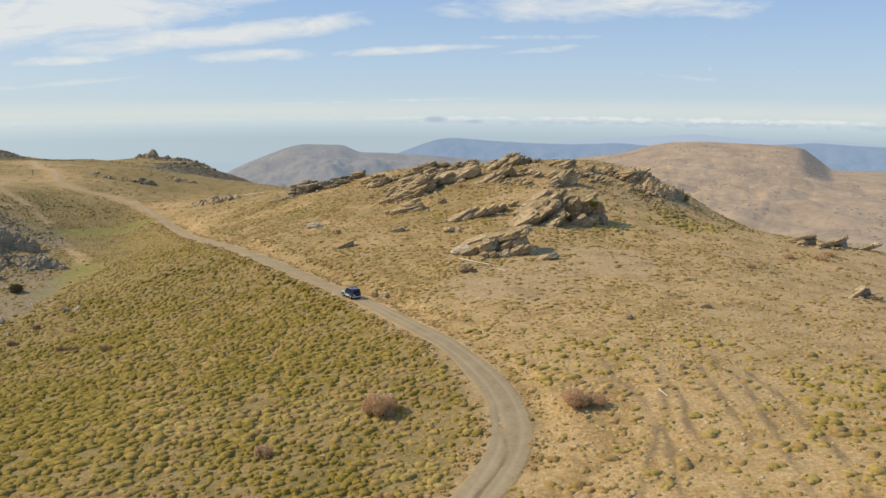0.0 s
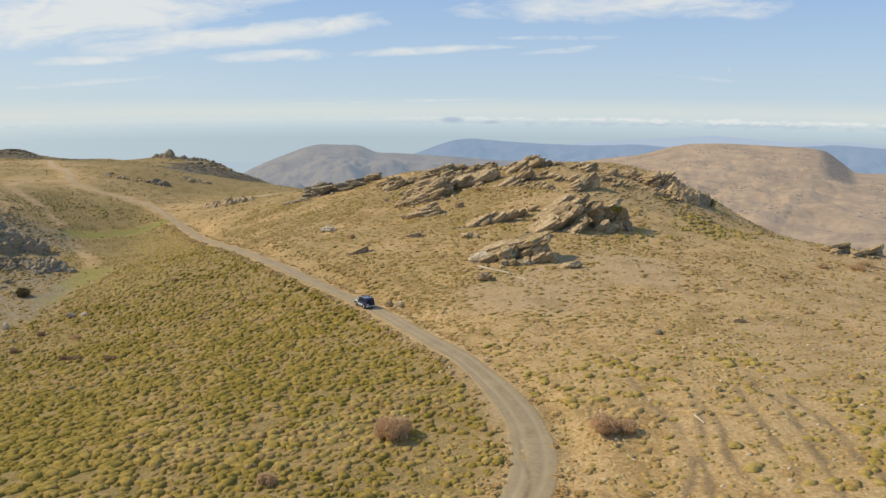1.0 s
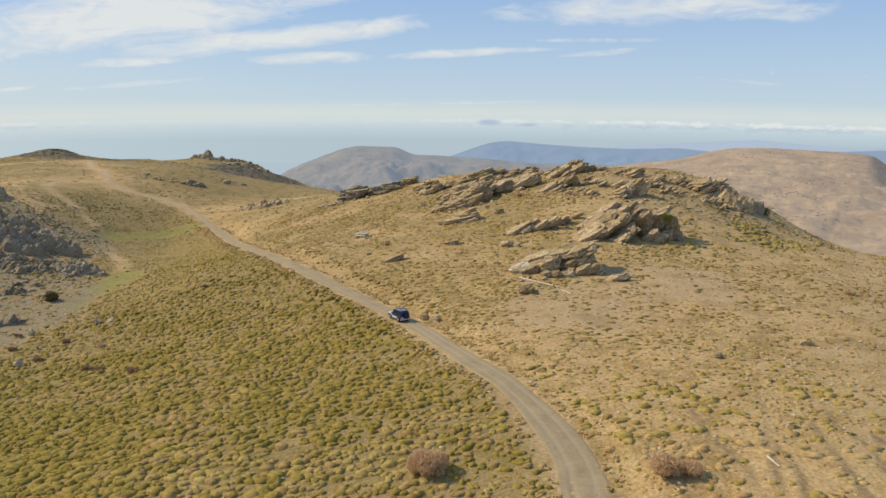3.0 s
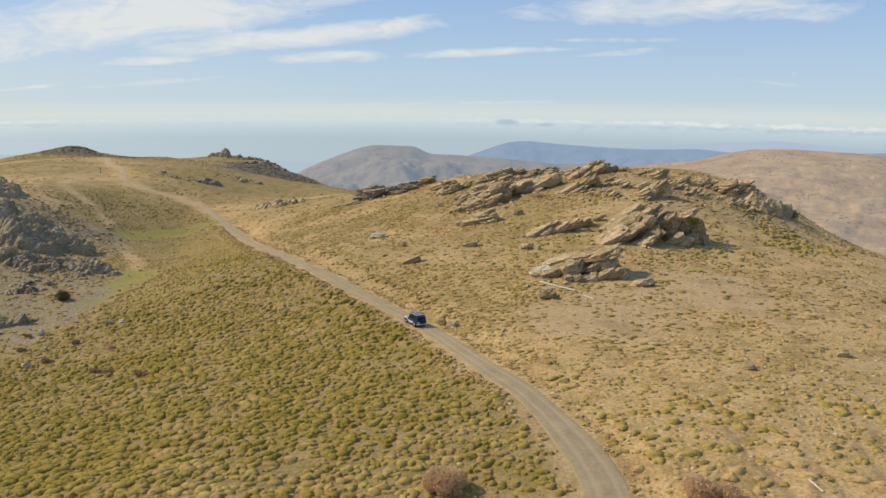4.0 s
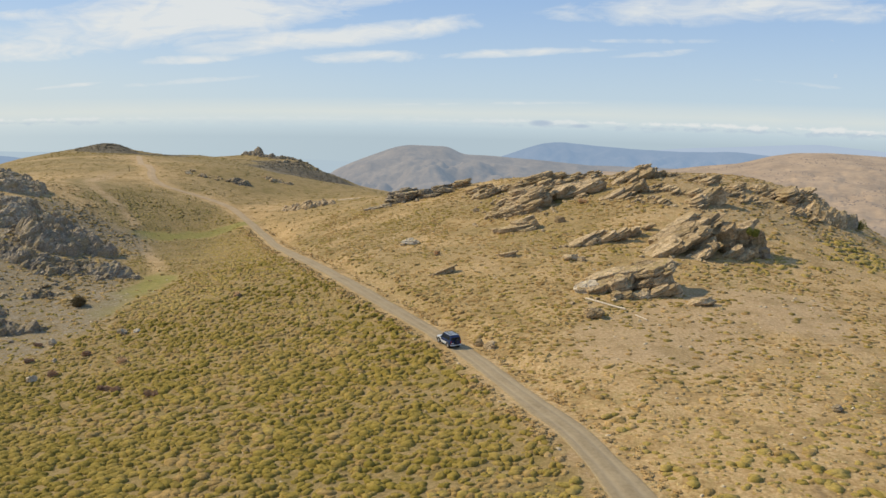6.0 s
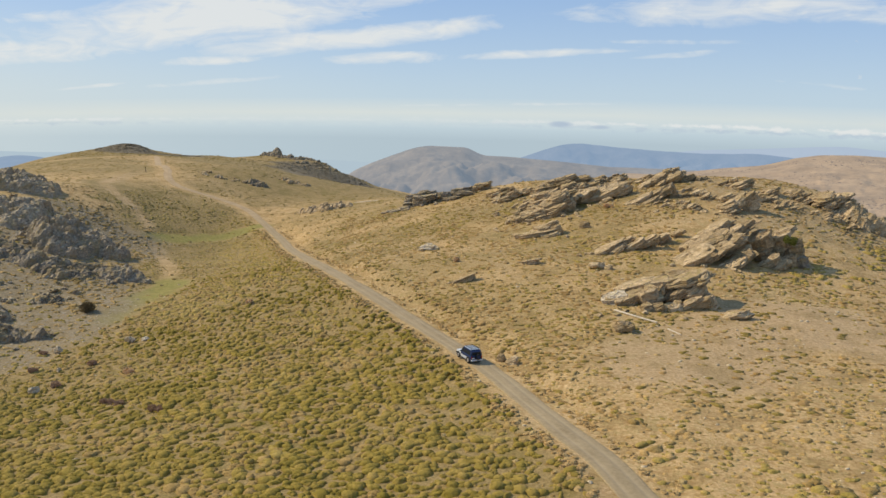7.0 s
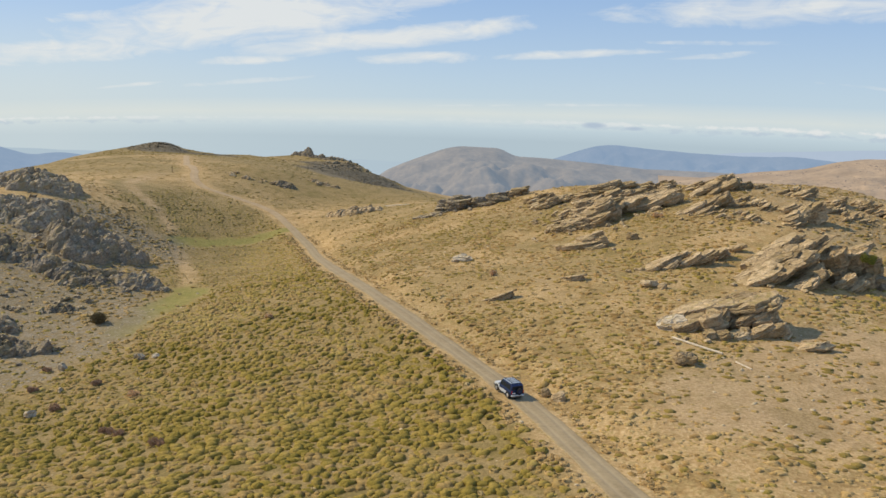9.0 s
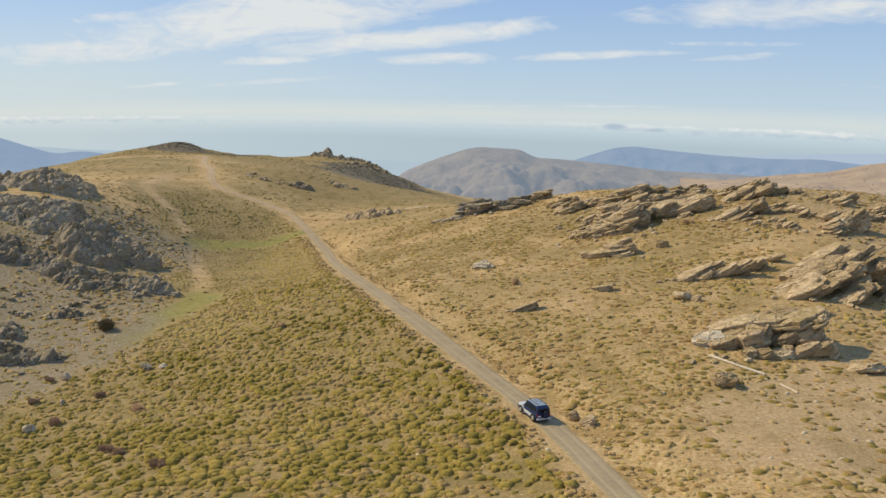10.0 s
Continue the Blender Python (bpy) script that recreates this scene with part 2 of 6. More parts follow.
def ground_material():
    m, k, bsdf = material("dry_mountain_grass")
    co = k.add("ShaderNodeNewGeometry").outputs["Position"]
    big, mid, fine = k.noise(co, 0.035, 4), k.noise(co, 0.20, 5, 0.62), k.noise(co, 0.9, 7, 0.72)
    tuft, grit = k.noise(co, 2.6, 6, 0.7, 0.4), k.noise(co, 9.0, 4, 0.65)
    straw = k.ramp(tuft, (0.28, (0.24, 0.149, 0.057)), (0.45, (0.40, 0.269, 0.118)), (0.58, (0.52, 0.360, 0.18)), (0.74, (0.66, 0.487, 0.285)))
    soil = k.ramp(tuft, (0.30, (0.25, 0.172, 0.092)), (0.5, (0.40, 0.282, 0.160)), (0.72, (0.54, 0.397, 0.245)))
    rust = k.ramp(tuft, (0.32, (0.22, 0.125, 0.045)), (0.68, (0.43, 0.28, 0.115)))
    olive = k.ramp(tuft, (0.32, (0.15, 0.125, 0.03)), (0.68, (0.32, 0.26, 0.09)))
    patchy = k.math("ADD", k.math("MULTIPLY", fine, 0.55), k.math("MULTIPLY", mid, 0.45))
    col = k.mix(k.ramp(patchy, (0.40, 1.0), (0.52, 0.0)), straw, rust)
    col = k.mix(k.ramp(k.math("ADD", k.math("MULTIPLY", fine, 0.7), k.math("MULTIPLY", big, 0.3)), (0.51, 0.0), (0.60, 0.55)), col, olive)
    worn = k.math("ADD", attribute(k, "bare"), k.math("MULTIPLY", k.math("SUBTRACT", k.math("ADD", k.math("MULTIPLY", mid, 0.6), k.math("MULTIPLY", big, 0.4)), 0.51), 3.2, clamp=True), clamp=True)
    col = k.mix(k.math("MULTIPLY", worn, 0.65), col, soil)
    col = k.mix(k.ramp(mid, (0.38, 0.45), (0.50, 0.0)), col, k.ramp(tuft, (0.32, (0.16, 0.11, 0.04)), (0.70, (0.34, 0.245, 0.105))))
    col = k.mix(k.math("MULTIPLY", attribute(k, "rut"), 0.8), col, k.ramp(tuft, (0.32, (0.12, 0.085, 0.045)), (0.70, (0.23, 0.165, 0.095))))
    lawn = k.ramp(fine, (0.3, (0.160, 0.150, 0.034)), (0.7, (0.29, 0.252, 0.074)))
    col = k.mix(k.math("MULTIPLY", attribute(k, "green"), k.ramp(mid, (0.3, 0.75), (0.6, 1.0))), col, lawn)
    col = k.mix(k.math("MULTIPLY", attribute(k, "stony"), 0.8), col, k.ramp(tuft, (0.3, (0.115, 0.09, 0.05)), (0.5, (0.19, 0.152, 0.088)), (0.72, (0.29, 0.238, 0.15))))
    stone = k.ramp(tuft, (0.3, (0.17, 0.145, 0.11)), (0.7, (0.38, 0.33, 0.26)))
    col = k.mix(k.math("MULTIPLY", attribute(k, "stony"), k.ramp(fine, (0.48, 0.0), (0.62, 0.75))), col, stone)
    heath = k.ramp(tuft, (0.3, (0.135, 0.098, 0.036)), (0.5, (0.225, 0.165, 0.066)), (0.72, (0.36, 0.265, 0.12)))
    heath = k.mix(k.ramp(fine, (0.50, 0.0), (0.62, 0.7)), heath, k.ramp(tuft, (0.3, (0.21, 0.135, 0.048)), (0.7, (0.40, 0.275, 0.115))))
    heath = k.mix(k.ramp(mid, (0.40, 0.75), (0.52, 0.0)), heath, k.ramp(tuft, (0.3, (0.115, 0.09, 0.025)), (0.7, (0.235, 0.18, 0.058))))
    col = k.mix(k.math("MULTIPLY", attribute(k, "heath"), 0.85), col, heath)
    # far flanks: heath, with the slopes' shade mixed into the ground colour
    col = k.mix(k.math("MULTIPLY", attribute(k, "dark"), 0.9), col, k.ramp(fine, (0.35, (0.105, 0.09, 0.066)), (0.65, (0.19, 0.158, 0.108))))
    pebbles = k.ramp(grit, (0.64, 0.0), (0.70, 0.85))
    col = k.mix(k.math("MULTIPLY", pebbles, k.math("ADD", 0.35, worn, clamp=True)), col, (0.64, 0.57, 0.47))
    k.link(col, bsdf.inputs["Base Color"])
    bsdf.inputs["Roughness"].default_value = 0.95
    bump(k, bsdf, k.math("ADD", k.math("ADD", fine, k.math("MULTIPLY", tuft, 0.7)), k.math("MULTIPLY", grit, 0.25)), 0.8, 0.16)
    return m


def road_material():
    m, k, bsdf = material("packed_gravel")
    co = k.add("ShaderNodeNewGeometry").outputs["Position"]
    mid, fine, grit = k.noise(co, 0.35, 5), k.noise(co, 2.2, 5, 0.6), k.noise(co, 12.0, 4)
    across = attribute(k, "across")
    wheel = k.math("SUBTRACT", 1.0, k.math("MULTIPLY", k.math("ABSOLUTE", k.math("SUBTRACT", k.math("ABSOLUTE", across), 0.42)), 5.0), clamp=True)
    col = k.ramp(k.math("ADD", k.math("MULTIPLY", mid, 0.5), k.math("MULTIPLY", fine, 0.5)), (0.32, (0.24, 0.182, 0.105)), (0.65, (0.36, 0.28, 0.17)))
    col = k.mix(k.math("MULTIPLY", wheel, 0.45), col, (0.37, 0.30, 0.20))
    col = k.mix(k.ramp(grit, (0.62, 0.0), (0.75, 0.4)), col, (0.46, 0.39, 0.29))
    edge = k.math("MULTIPLY", k.math("SUBTRACT", k.math("ADD", k.math("ABSOLUTE", across), k.math("MULTIPLY", k.math("SUBTRACT", k.math("ADD", k.math("MULTIPLY", fine, 0.6), k.math("MULTIPLY", mid, 0.4)), 0.5), 1.4)), 0.84), 3.5, clamp=True)
    col = k.mix(k.math("MULTIPLY", attribute(k, "worn"), 0.7), col, (0.13, 0.098, 0.06))
    pale = attribute(k, "pale")
    col = k.mix(k.math("MULTIPLY", pale, 0.55), col, k.ramp(mid, (0.35, (0.40, 0.275, 0.155)), (0.65, (0.50, 0.355, 0.21))))
    col = k.mix(edge, col, k.ramp(fine, (0.35, (0.24, 0.165, 0.065)), (0.65, (0.40, 0.29, 0.135))))
    k.link(col, bsdf.inputs["Base Color"])
    bsdf.inputs["Roughness"].default_value = 0.95
    bump(k, bsdf, k.math("ADD", fine, grit), 0.5, 0.06)
    return m


def rock_material(name, dark, mid_tone, light, lichen):
    m, k, bsdf = material(name)
    geo = k.add("ShaderNodeNewGeometry")
    co = geo.outputs["Position"]
    bent = k.add("ShaderNodeVectorRotate")
    bent.rotation_type = "Y_AXIS"
    k.link(co, bent.inputs["Vector"])
    bent.inputs["Angle"].default_value = radians(26)
    beds = bent.outputs[0]
    layers = k.noise(k.scaled(beds, 0.34, 0.5, 1.5), 1.0, 8, 0.72, 1.2)
    blot, fine = k.noise(co, 0.5, 5, 0.65), k.noise(co, 2.2, 7, 0.72)
    cracks = k.add("ShaderNodeTexVoronoi")
    cracks.feature = "DISTANCE_TO_EDGE"
    k.link(k.scaled(beds, 0.30, 0.6, 1.2), cracks.inputs["Vector"])
    cracks.inputs["Scale"].default_value = 1.2
    split = k.ramp(cracks.outputs["Distance"], (0.0, 0.0), (0.09, 1.0))
    rnd = k.add("ShaderNodeObjectInfo").outputs["Random"]
    tone = k.math("ADD", k.math("ADD", k.math("MULTIPLY", layers, 0.40), k.math("MULTIPLY", fine, 0.56)), k.math("MULTIPLY", k.math("SUBTRACT", rnd, 0.5), 0.16))
    col = k.ramp(tone, (0.30, dark), (0.46, mid_tone), (0.64, light))
    col = k.mix(k.ramp(blot, (0.47, 0.0), (0.60, 0.7)), col, lichen)
    # crack lines darkened in colour, as shade inside them
    col = k.mix(k.ramp(cracks.outputs["Distance"], (0.0, 0.45), (0.03, 0.0)), col, tuple(c * 0.55 for c in dark))
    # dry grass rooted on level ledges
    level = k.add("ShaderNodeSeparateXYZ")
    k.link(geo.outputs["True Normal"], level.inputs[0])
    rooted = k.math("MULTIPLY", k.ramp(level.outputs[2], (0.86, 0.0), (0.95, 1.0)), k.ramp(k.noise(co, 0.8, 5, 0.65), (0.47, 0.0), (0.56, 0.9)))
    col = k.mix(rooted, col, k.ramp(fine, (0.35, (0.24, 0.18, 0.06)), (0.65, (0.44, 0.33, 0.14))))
    k.link(col, bsdf.inputs["Base Color"])
    bsdf.inputs["Roughness"].default_value = 0.9
    relief = k.math("ADD", k.math("ADD", layers, k.math("MULTIPLY", fine, 0.8)), k.math("MULTIPLY", split, 0.5))
    bump(k, bsdf, relief, 1.0, 0.24)
    return m


def plant_material(name, *tones, thin=0.0):
    m, k, bsdf = material(name)
    geo = k.add("ShaderNodeNewGeometry")
    rnd, co = geo.outputs["Random Per Island"], geo.outputs["Position"]
    n = len(tones) - 1
    clump = k.noise(co, 0.55, 3, 0.6)
    spread = k.math("ADD", k.math("MULTIPLY", rnd, 0.42), k.math("MULTIPLY", k.math("SUBTRACT", clump, 0.34), 1.7), clamp=True)
    col = k.ramp(spread, *[(i / n, t) for i, t in enumerate(tones)])
    leaf = k.noise(co, 5.0, 5, 0.72)
    drift = k.noise(co, 0.05, 3)
    col = k.mix(1.0, col, k.ramp(leaf, (0.3, 0.68), (0.7, 1.32)), "MULTIPLY")
    col = k.mix(k.ramp(drift, (0.42, 0.0), (0.62, 0.4)), col, tones[-1])
    k.link(col, bsdf.inputs["Base Color"])
    bsdf.inputs["Roughness"].default_value = 0.9
    if thin:
        out = [n for n in k.tree.nodes if n.type == "OUTPUT_MATERIAL"][0]
        through_leaf, both = k.add("ShaderNodeBsdfTranslucent"), k.add("ShaderNodeMixShader")
        k.link(col, through_leaf.inputs[0])
        both.inputs[0].default_value = thin
        k.link(bsdf.outputs[0], both.inputs[1]), k.link(through_leaf.outputs[0], both.inputs[2])
        k.link(both.outputs[0], out.inputs[0])
    else:
        bump(k, bsdf, k.math("ADD", leaf, k.noise(co, 2.6, 3, 0.6)), 0.65, 0.15)
    return m


def plain(name, colour, rough=0.6, metal=0.0, spread=0.15, scale=6.0):
    m, k, bsdf = material(name)
    co = k.add("ShaderNodeTexCoord").outputs["Object"]
    n = k.noise(co, scale, 5, 0.6)
    low, high = tuple(c * (1 - spread) for c in colour), tuple(c * (1 + spread) for c in colour)
    k.link(k.ramp(n, (0.3, low), (0.7, high)), bsdf.inputs["Base Color"])
    bsdf.inputs["Roughness"].default_value, bsdf.inputs["Metallic"].default_value = rough, metal
    return m


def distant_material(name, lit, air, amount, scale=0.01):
    """Land so far away that haze is mixed into its colour as a glow."""
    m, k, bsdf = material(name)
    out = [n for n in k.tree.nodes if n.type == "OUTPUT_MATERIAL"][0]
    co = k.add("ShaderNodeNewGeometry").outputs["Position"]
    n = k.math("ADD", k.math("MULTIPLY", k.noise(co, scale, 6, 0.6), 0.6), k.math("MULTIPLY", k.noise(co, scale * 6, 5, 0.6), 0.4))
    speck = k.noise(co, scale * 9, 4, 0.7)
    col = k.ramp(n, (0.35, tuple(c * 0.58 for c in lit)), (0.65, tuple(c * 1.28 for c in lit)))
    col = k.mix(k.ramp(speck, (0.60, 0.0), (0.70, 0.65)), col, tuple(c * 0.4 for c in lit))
    # cliff face: bare rock, its colour blackened for the shade on it
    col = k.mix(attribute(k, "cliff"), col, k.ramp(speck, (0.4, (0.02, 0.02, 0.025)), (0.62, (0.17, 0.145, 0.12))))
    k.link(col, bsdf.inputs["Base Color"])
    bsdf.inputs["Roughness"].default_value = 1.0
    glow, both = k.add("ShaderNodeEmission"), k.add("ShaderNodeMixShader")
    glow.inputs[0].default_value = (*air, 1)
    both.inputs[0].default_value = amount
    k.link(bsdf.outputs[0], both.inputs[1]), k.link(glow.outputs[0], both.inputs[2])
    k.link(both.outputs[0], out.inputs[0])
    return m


GROUND, GRAVEL = ground_material(), road_material()
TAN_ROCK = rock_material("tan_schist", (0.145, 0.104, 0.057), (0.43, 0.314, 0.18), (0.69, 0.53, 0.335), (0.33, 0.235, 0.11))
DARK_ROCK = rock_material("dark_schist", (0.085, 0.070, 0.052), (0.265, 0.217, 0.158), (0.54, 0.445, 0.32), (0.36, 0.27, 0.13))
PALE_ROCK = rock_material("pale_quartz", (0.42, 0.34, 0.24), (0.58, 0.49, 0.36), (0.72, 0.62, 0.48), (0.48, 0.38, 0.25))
OLIVE = plant_material("olive_cushion_shrub", (0.155, 0.119, 0.016), (0.203, 0.152, 0.022), (0.245, 0.180, 0.031), (0.29, 0.208, 0.046), (0.34, 0.238, 0.070))
RUST_SCRUB = plant_material("rust_cushion_shrub", (0.30, 0.190, 0.064), (0.37, 0.238, 0.086), (0.44, 0.29, 0.115), (0.48, 0.335, 0.145))
VERGE = plant_material("rust_verge_grass", (0.30, 0.185, 0.065), (0.37, 0.235, 0.09), (0.43, 0.29, 0.12), (0.48, 0.345, 0.165))
BROWN_SCRUB = plant_material("brown_cushion_shrub", (0.22, 0.146, 0.048), (0.285, 0.19, 0.063), (0.335, 0.225, 0.079), (0.38, 0.258, 0.095))
OLIVE_DRY = plant_material("dry_olive_shrub", (0.215, 0.163, 0.028), (0.27, 0.20, 0.04), (0.32, 0.234, 0.058), (0.365, 0.265, 0.08), (0.41, 0.297, 0.105))
TUFT_OLIVE = plant_material("olive_brown_tuft", (0.17, 0.12, 0.025), (0.22, 0.155, 0.035), (0.275, 0.195, 0.05))
TUFT_BROWN = plant_material("rust_brown_tuft", (0.23, 0.14, 0.045), (0.29, 0.18, 0.062), (0.35, 0.225, 0.085))
SHADED_HEATH = plant_material("dark_heath", (0.13, 0.10, 0.058), (0.155, 0.12, 0.068), (0.185, 0.143, 0.08))
STRAW = plant_material("straw_tussock", (0.30, 0.195, 0.065), (0.36, 0.24, 0.085), (0.42, 0.295, 0.12), (0.47, 0.35, 0.165), (0.40, 0.285, 0.12))
RUSSET = plant_material("russet_twigs", (0.60, 0.43, 0.255), (0.68, 0.495, 0.30), (0.74, 0.56, 0.355), thin=0.5)
PURPLE = plant_material("purple_brown_twigs", (0.30, 0.19, 0.12), (0.38, 0.25, 0.165), (0.44, 0.30, 0.20), thin=0.3)
THORN = plant_material("dark_thorn_twigs", (0.11, 0.085, 0.045), (0.15, 0.115, 0.055), (0.19, 0.15, 0.075), thin=0.2)
FRESH = plant_material("green_bush_leaves", (0.11, 0.125, 0.02), (0.17, 0.18, 0.03), (0.24, 0.22, 0.05))
# far tones: second colour is painted-in haze, then its share
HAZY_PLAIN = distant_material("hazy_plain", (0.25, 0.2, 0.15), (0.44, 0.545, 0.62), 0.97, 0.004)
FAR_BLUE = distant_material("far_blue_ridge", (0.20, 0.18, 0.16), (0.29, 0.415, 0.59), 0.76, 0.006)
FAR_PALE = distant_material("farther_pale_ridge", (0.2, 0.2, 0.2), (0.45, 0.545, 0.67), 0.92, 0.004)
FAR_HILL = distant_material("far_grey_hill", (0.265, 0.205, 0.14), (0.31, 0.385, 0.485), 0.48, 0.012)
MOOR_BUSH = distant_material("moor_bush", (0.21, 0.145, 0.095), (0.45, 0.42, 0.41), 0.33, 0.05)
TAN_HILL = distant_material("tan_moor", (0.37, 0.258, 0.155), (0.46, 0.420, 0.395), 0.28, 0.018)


# ---------------------------------------------------------------- builders
def mesh_object(name, verts, faces, mat, parent=None):
    me = bpy.data.meshes.new(name)
    me.from_pydata(verts, [], faces)
    me.materials.append(mat)
    me.update()
    ob = new(name, me)
    if parent is not None:
        ob.parent = parent
    return ob


def part(name, bm, mat, parent=None, label=""):
    me = bpy.data.meshes.new(name)
    bm.to_mesh(me)
    bm.free()
    me.materials.append(mat)
    ob = new(name, me)
    if parent is not None:
        ob.parent = parent
    if label:
        tagged(ob, label)
    return ob


def empty_at(name, x, y, z=None, rz=0.0):
    ob = new(name)
    ob.empty_display_size = 0.2
    ob.matrix_basis = pose(x, y, ground_at(x, y) if z is None else z, 0, 0, rz)
    return ob


def grid_faces(nu, nv):
    i = np.arange(nu * nv).reshape(nv, nu)
    return np.stack([i[:-1, :-1], i[:-1, 1:], i[1:, 1:], i[1:, :-1]], -1).reshape(-1, 4)


def sheet(name, verts, faces, mat, smooth=True):
    me = bpy.data.meshes.new(name)
    me.vertices.add(len(verts))
    me.vertices.foreach_set("co", np.asarray(verts, np.float32).ravel())
    n = faces.shape[1]
    me.loops.add(faces.size)
    me.loops.foreach_set("vertex_index", faces.astype(np.int32).ravel())
    me.polygons.add(len(faces))
    me.polygons.foreach_set("loop_start", np.arange(0, faces.size, n, dtype=np.int32))
    me.materials.append(mat)
    me.update(calc_edges=True)
    me.polygons.foreach_set("use_smooth", np.full(len(faces), smooth))
    me.validate()
    return new(name, me)


def store(ob, name, values):
    a = ob.data.attributes.new(name, "FLOAT", "POINT")
    a.data.foreach_set("value", np.asarray(values, np.float32).ravel())


# ---------------------------------------------------------------- ground
TRACK = [(-104, 128), (-99, 146), (-95, 160), (-98, 172), (-99.5, 183), (-106, 199), (-121, 219), (-136, 238), (-144, 247), (-154, 255), (-166, 263), (-178, 275), (-186, 296), (-192, 320)]
TRACK_LINE = spline(TRACK, 2.0)
MEADOWS = [(-95.5, 161, -97.5, 175, 2.6), (-97.5, 174, -100.5, 189, 4.0), (-135, 238, -126, 252, 3.0), (-126, 252, -114, 266, 2.2)]
RUTS = [[(15, 112), (18.6, 99.8), (20.1, 86.5), (21.9, 81.0), (22.4, 74.5), (21.8, 71.1), (20.2, 67.3), (18, 60), (16, 50)],
        [(28.5, 104), (27.2, 93.2), (25.3, 85.3), (24.3, 78.2), (23.2, 73.2), (22.5, 67.3), (21.5, 58), (21, 48)],
        [(25.3, 87), (26.2, 81.7), (26.3, 78.2), (25.7, 73.7), (26.3, 70.5), (26.8, 66.7), (27, 58), (26, 48)],
        [(31.9, 110.3), (34.0, 97.2), (33.4, 89.1), (34.6, 85.2), (34.3, 79.5), (33.5, 70), (32.5, 58)],
        [(31, 90), (30.8, 82.0), (31.0, 73.8), (30.9, 70.2), (29.3, 66.5), (28.5, 56)],
        [(36, 88), (37.5, 79.4), (37.3, 72.9), (37.9, 69.6), (37, 58)], [(9, 79), (10.0, 75.9), (12.2, 71.6), (13.6, 68.4), (14, 58)]]


def clamp01(v):
    return np.clip(v, 0, 1)


def zone_green(x, y):
    g = np.zeros_like(x)
    for ax, ay, bx, by, r in MEADOWS:
        g = np.maximum(g, clamp01(1 - (capsule(x, y, ax, ay, bx, by, r) + 2.5 * ripple(x, y, 5, 2)) / 2.0))
    return g


def zone_bare(x, y):
    d = capsule(x, y, 8, 132, 26, 148, 9) + 8 * ripple(x, y, 9, 3)
    b = clamp01(1 - d / 5)
    b = np.maximum(b, 0.45 * clamp01(1 - (capsule(x, y, 64, 105, 100, 190, 20) + 24 * ripple(x, y, 12, 4)) / 14))
    road, left = left_of_road(x, y)
    b = np.maximum(b, 0.8 * clamp01(1 - np.abs(road - 2.6) / 1.4) * left * clamp01((128 - y) / 12) * clamp01(0.75 + 1.6 * ripple(x, y, 5, 3)))
    b = np.maximum(b, 0.6 * clamp01(1 - (np.abs(capsule(x, y, -28, 185, -15, 163, 0.0)) + 0.8 * ripple(x, y, 3, 2) - 0.7) / 0.5))
    t, _, _ = to_line(x, y, TRACK_LINE)
    wide = 1.2 + 2.4 * clamp01((y - 245) / 30)
    b = np.maximum(b, clamp01(1 - (t.reshape(np.shape(x)) + 2 * ripple(x, y, 5, 2) - wide) / 1.5) * 0.65 * (1 - 0.7 * zone_green(x, y)) * clamp01((y - 190) / 20))
    return b


def zone_rut(x, y):
    b = np.zeros_like(x)
    for r in RUT_LINES:
        t, _, _ = to_line(x, y, r)
        b = np.maximum(b, clamp01(1 - (t.reshape(np.shape(x)) + 0.30 * ripple(x, y, 2.0, 2) - 0.24) / 0.26) * clamp01(0.85 + 1.5 * ripple(x, y, 7, 3)) * clamp01((104 - y) / 16))
    return b


RUT_LINES = [spline(r, 0.3) for r in RUTS]


def zone_stony(x, y):
    s = clamp01(1 - (capsule(x, y, -116, 146, -146, 215, 20) + 10 * ripple(x, y, 14, 3)) / 8)
    s = np.maximum(s, clamp01(1 - (capsule(x, y, -60, 60, -97, 122, 4) + 10 * ripple(x, y, 8, 3)) / 5) * 0.6)
    return np.maximum(s, 0.3 * clamp01(1 - (capsule(x, y, -20, 238, 45, 215, 14) + 16 * ripple(x, y, 10, 3)) / 10))


def left_of_road(x, y):
    d, _, side = to_line(x, y, ROAD_LINE)
    return d.reshape(np.shape(x)), (side < 0).reshape(np.shape(x))


def zone_heath(x, y):
    """The denser scrub between the track and the road."""
    d, left = left_of_road(x, y)
    h = left * clamp01((d - 2.7) / 1.6) * clamp01(1 - zone_green(x, y)) * clamp01(1 - zone_stony(x, y))
    t, _, side = to_line(x, y, TRACK_LINE)
    right_of_track = clamp01((side.reshape(np.shape(x)) / 2.0 + 9 + 8 * ripple(x, y, 9, 3)) / 3) * clamp01((t.reshape(np.shape(x)) - 1) / 2)
    h = h * np.where(y > 128, right_of_track, clamp01((x + 98 + 10 * ripple(x, y, 10, 2)) / 6))
    h = h * clamp01((305 - y) / 30) * clamp01((y + 20) / 15)
    upland = clamp01((y - 290) / 30) * clamp01(1.05 + 1.6 * ripple(x, y, 34, 4)) * clamp01((d - 3) / 3)
    return np.maximum(h, upland)


def zone_dark(x, y):
    """Dark heath and painted-in shade on the far knob's slope, and on the far top."""
    a = clamp01(1 - (capsule(x, y, -255, 610, -148, 486, 38) + 18 * ripple(x, y, 22, 3)) / 10)
    b = clamp01(1 - (capsule(x, y, -404, 610, -306, 556, 19) + 6 * ripple(x, y, 20, 2)) / 6)
    return np.maximum(0.95 * a, b)


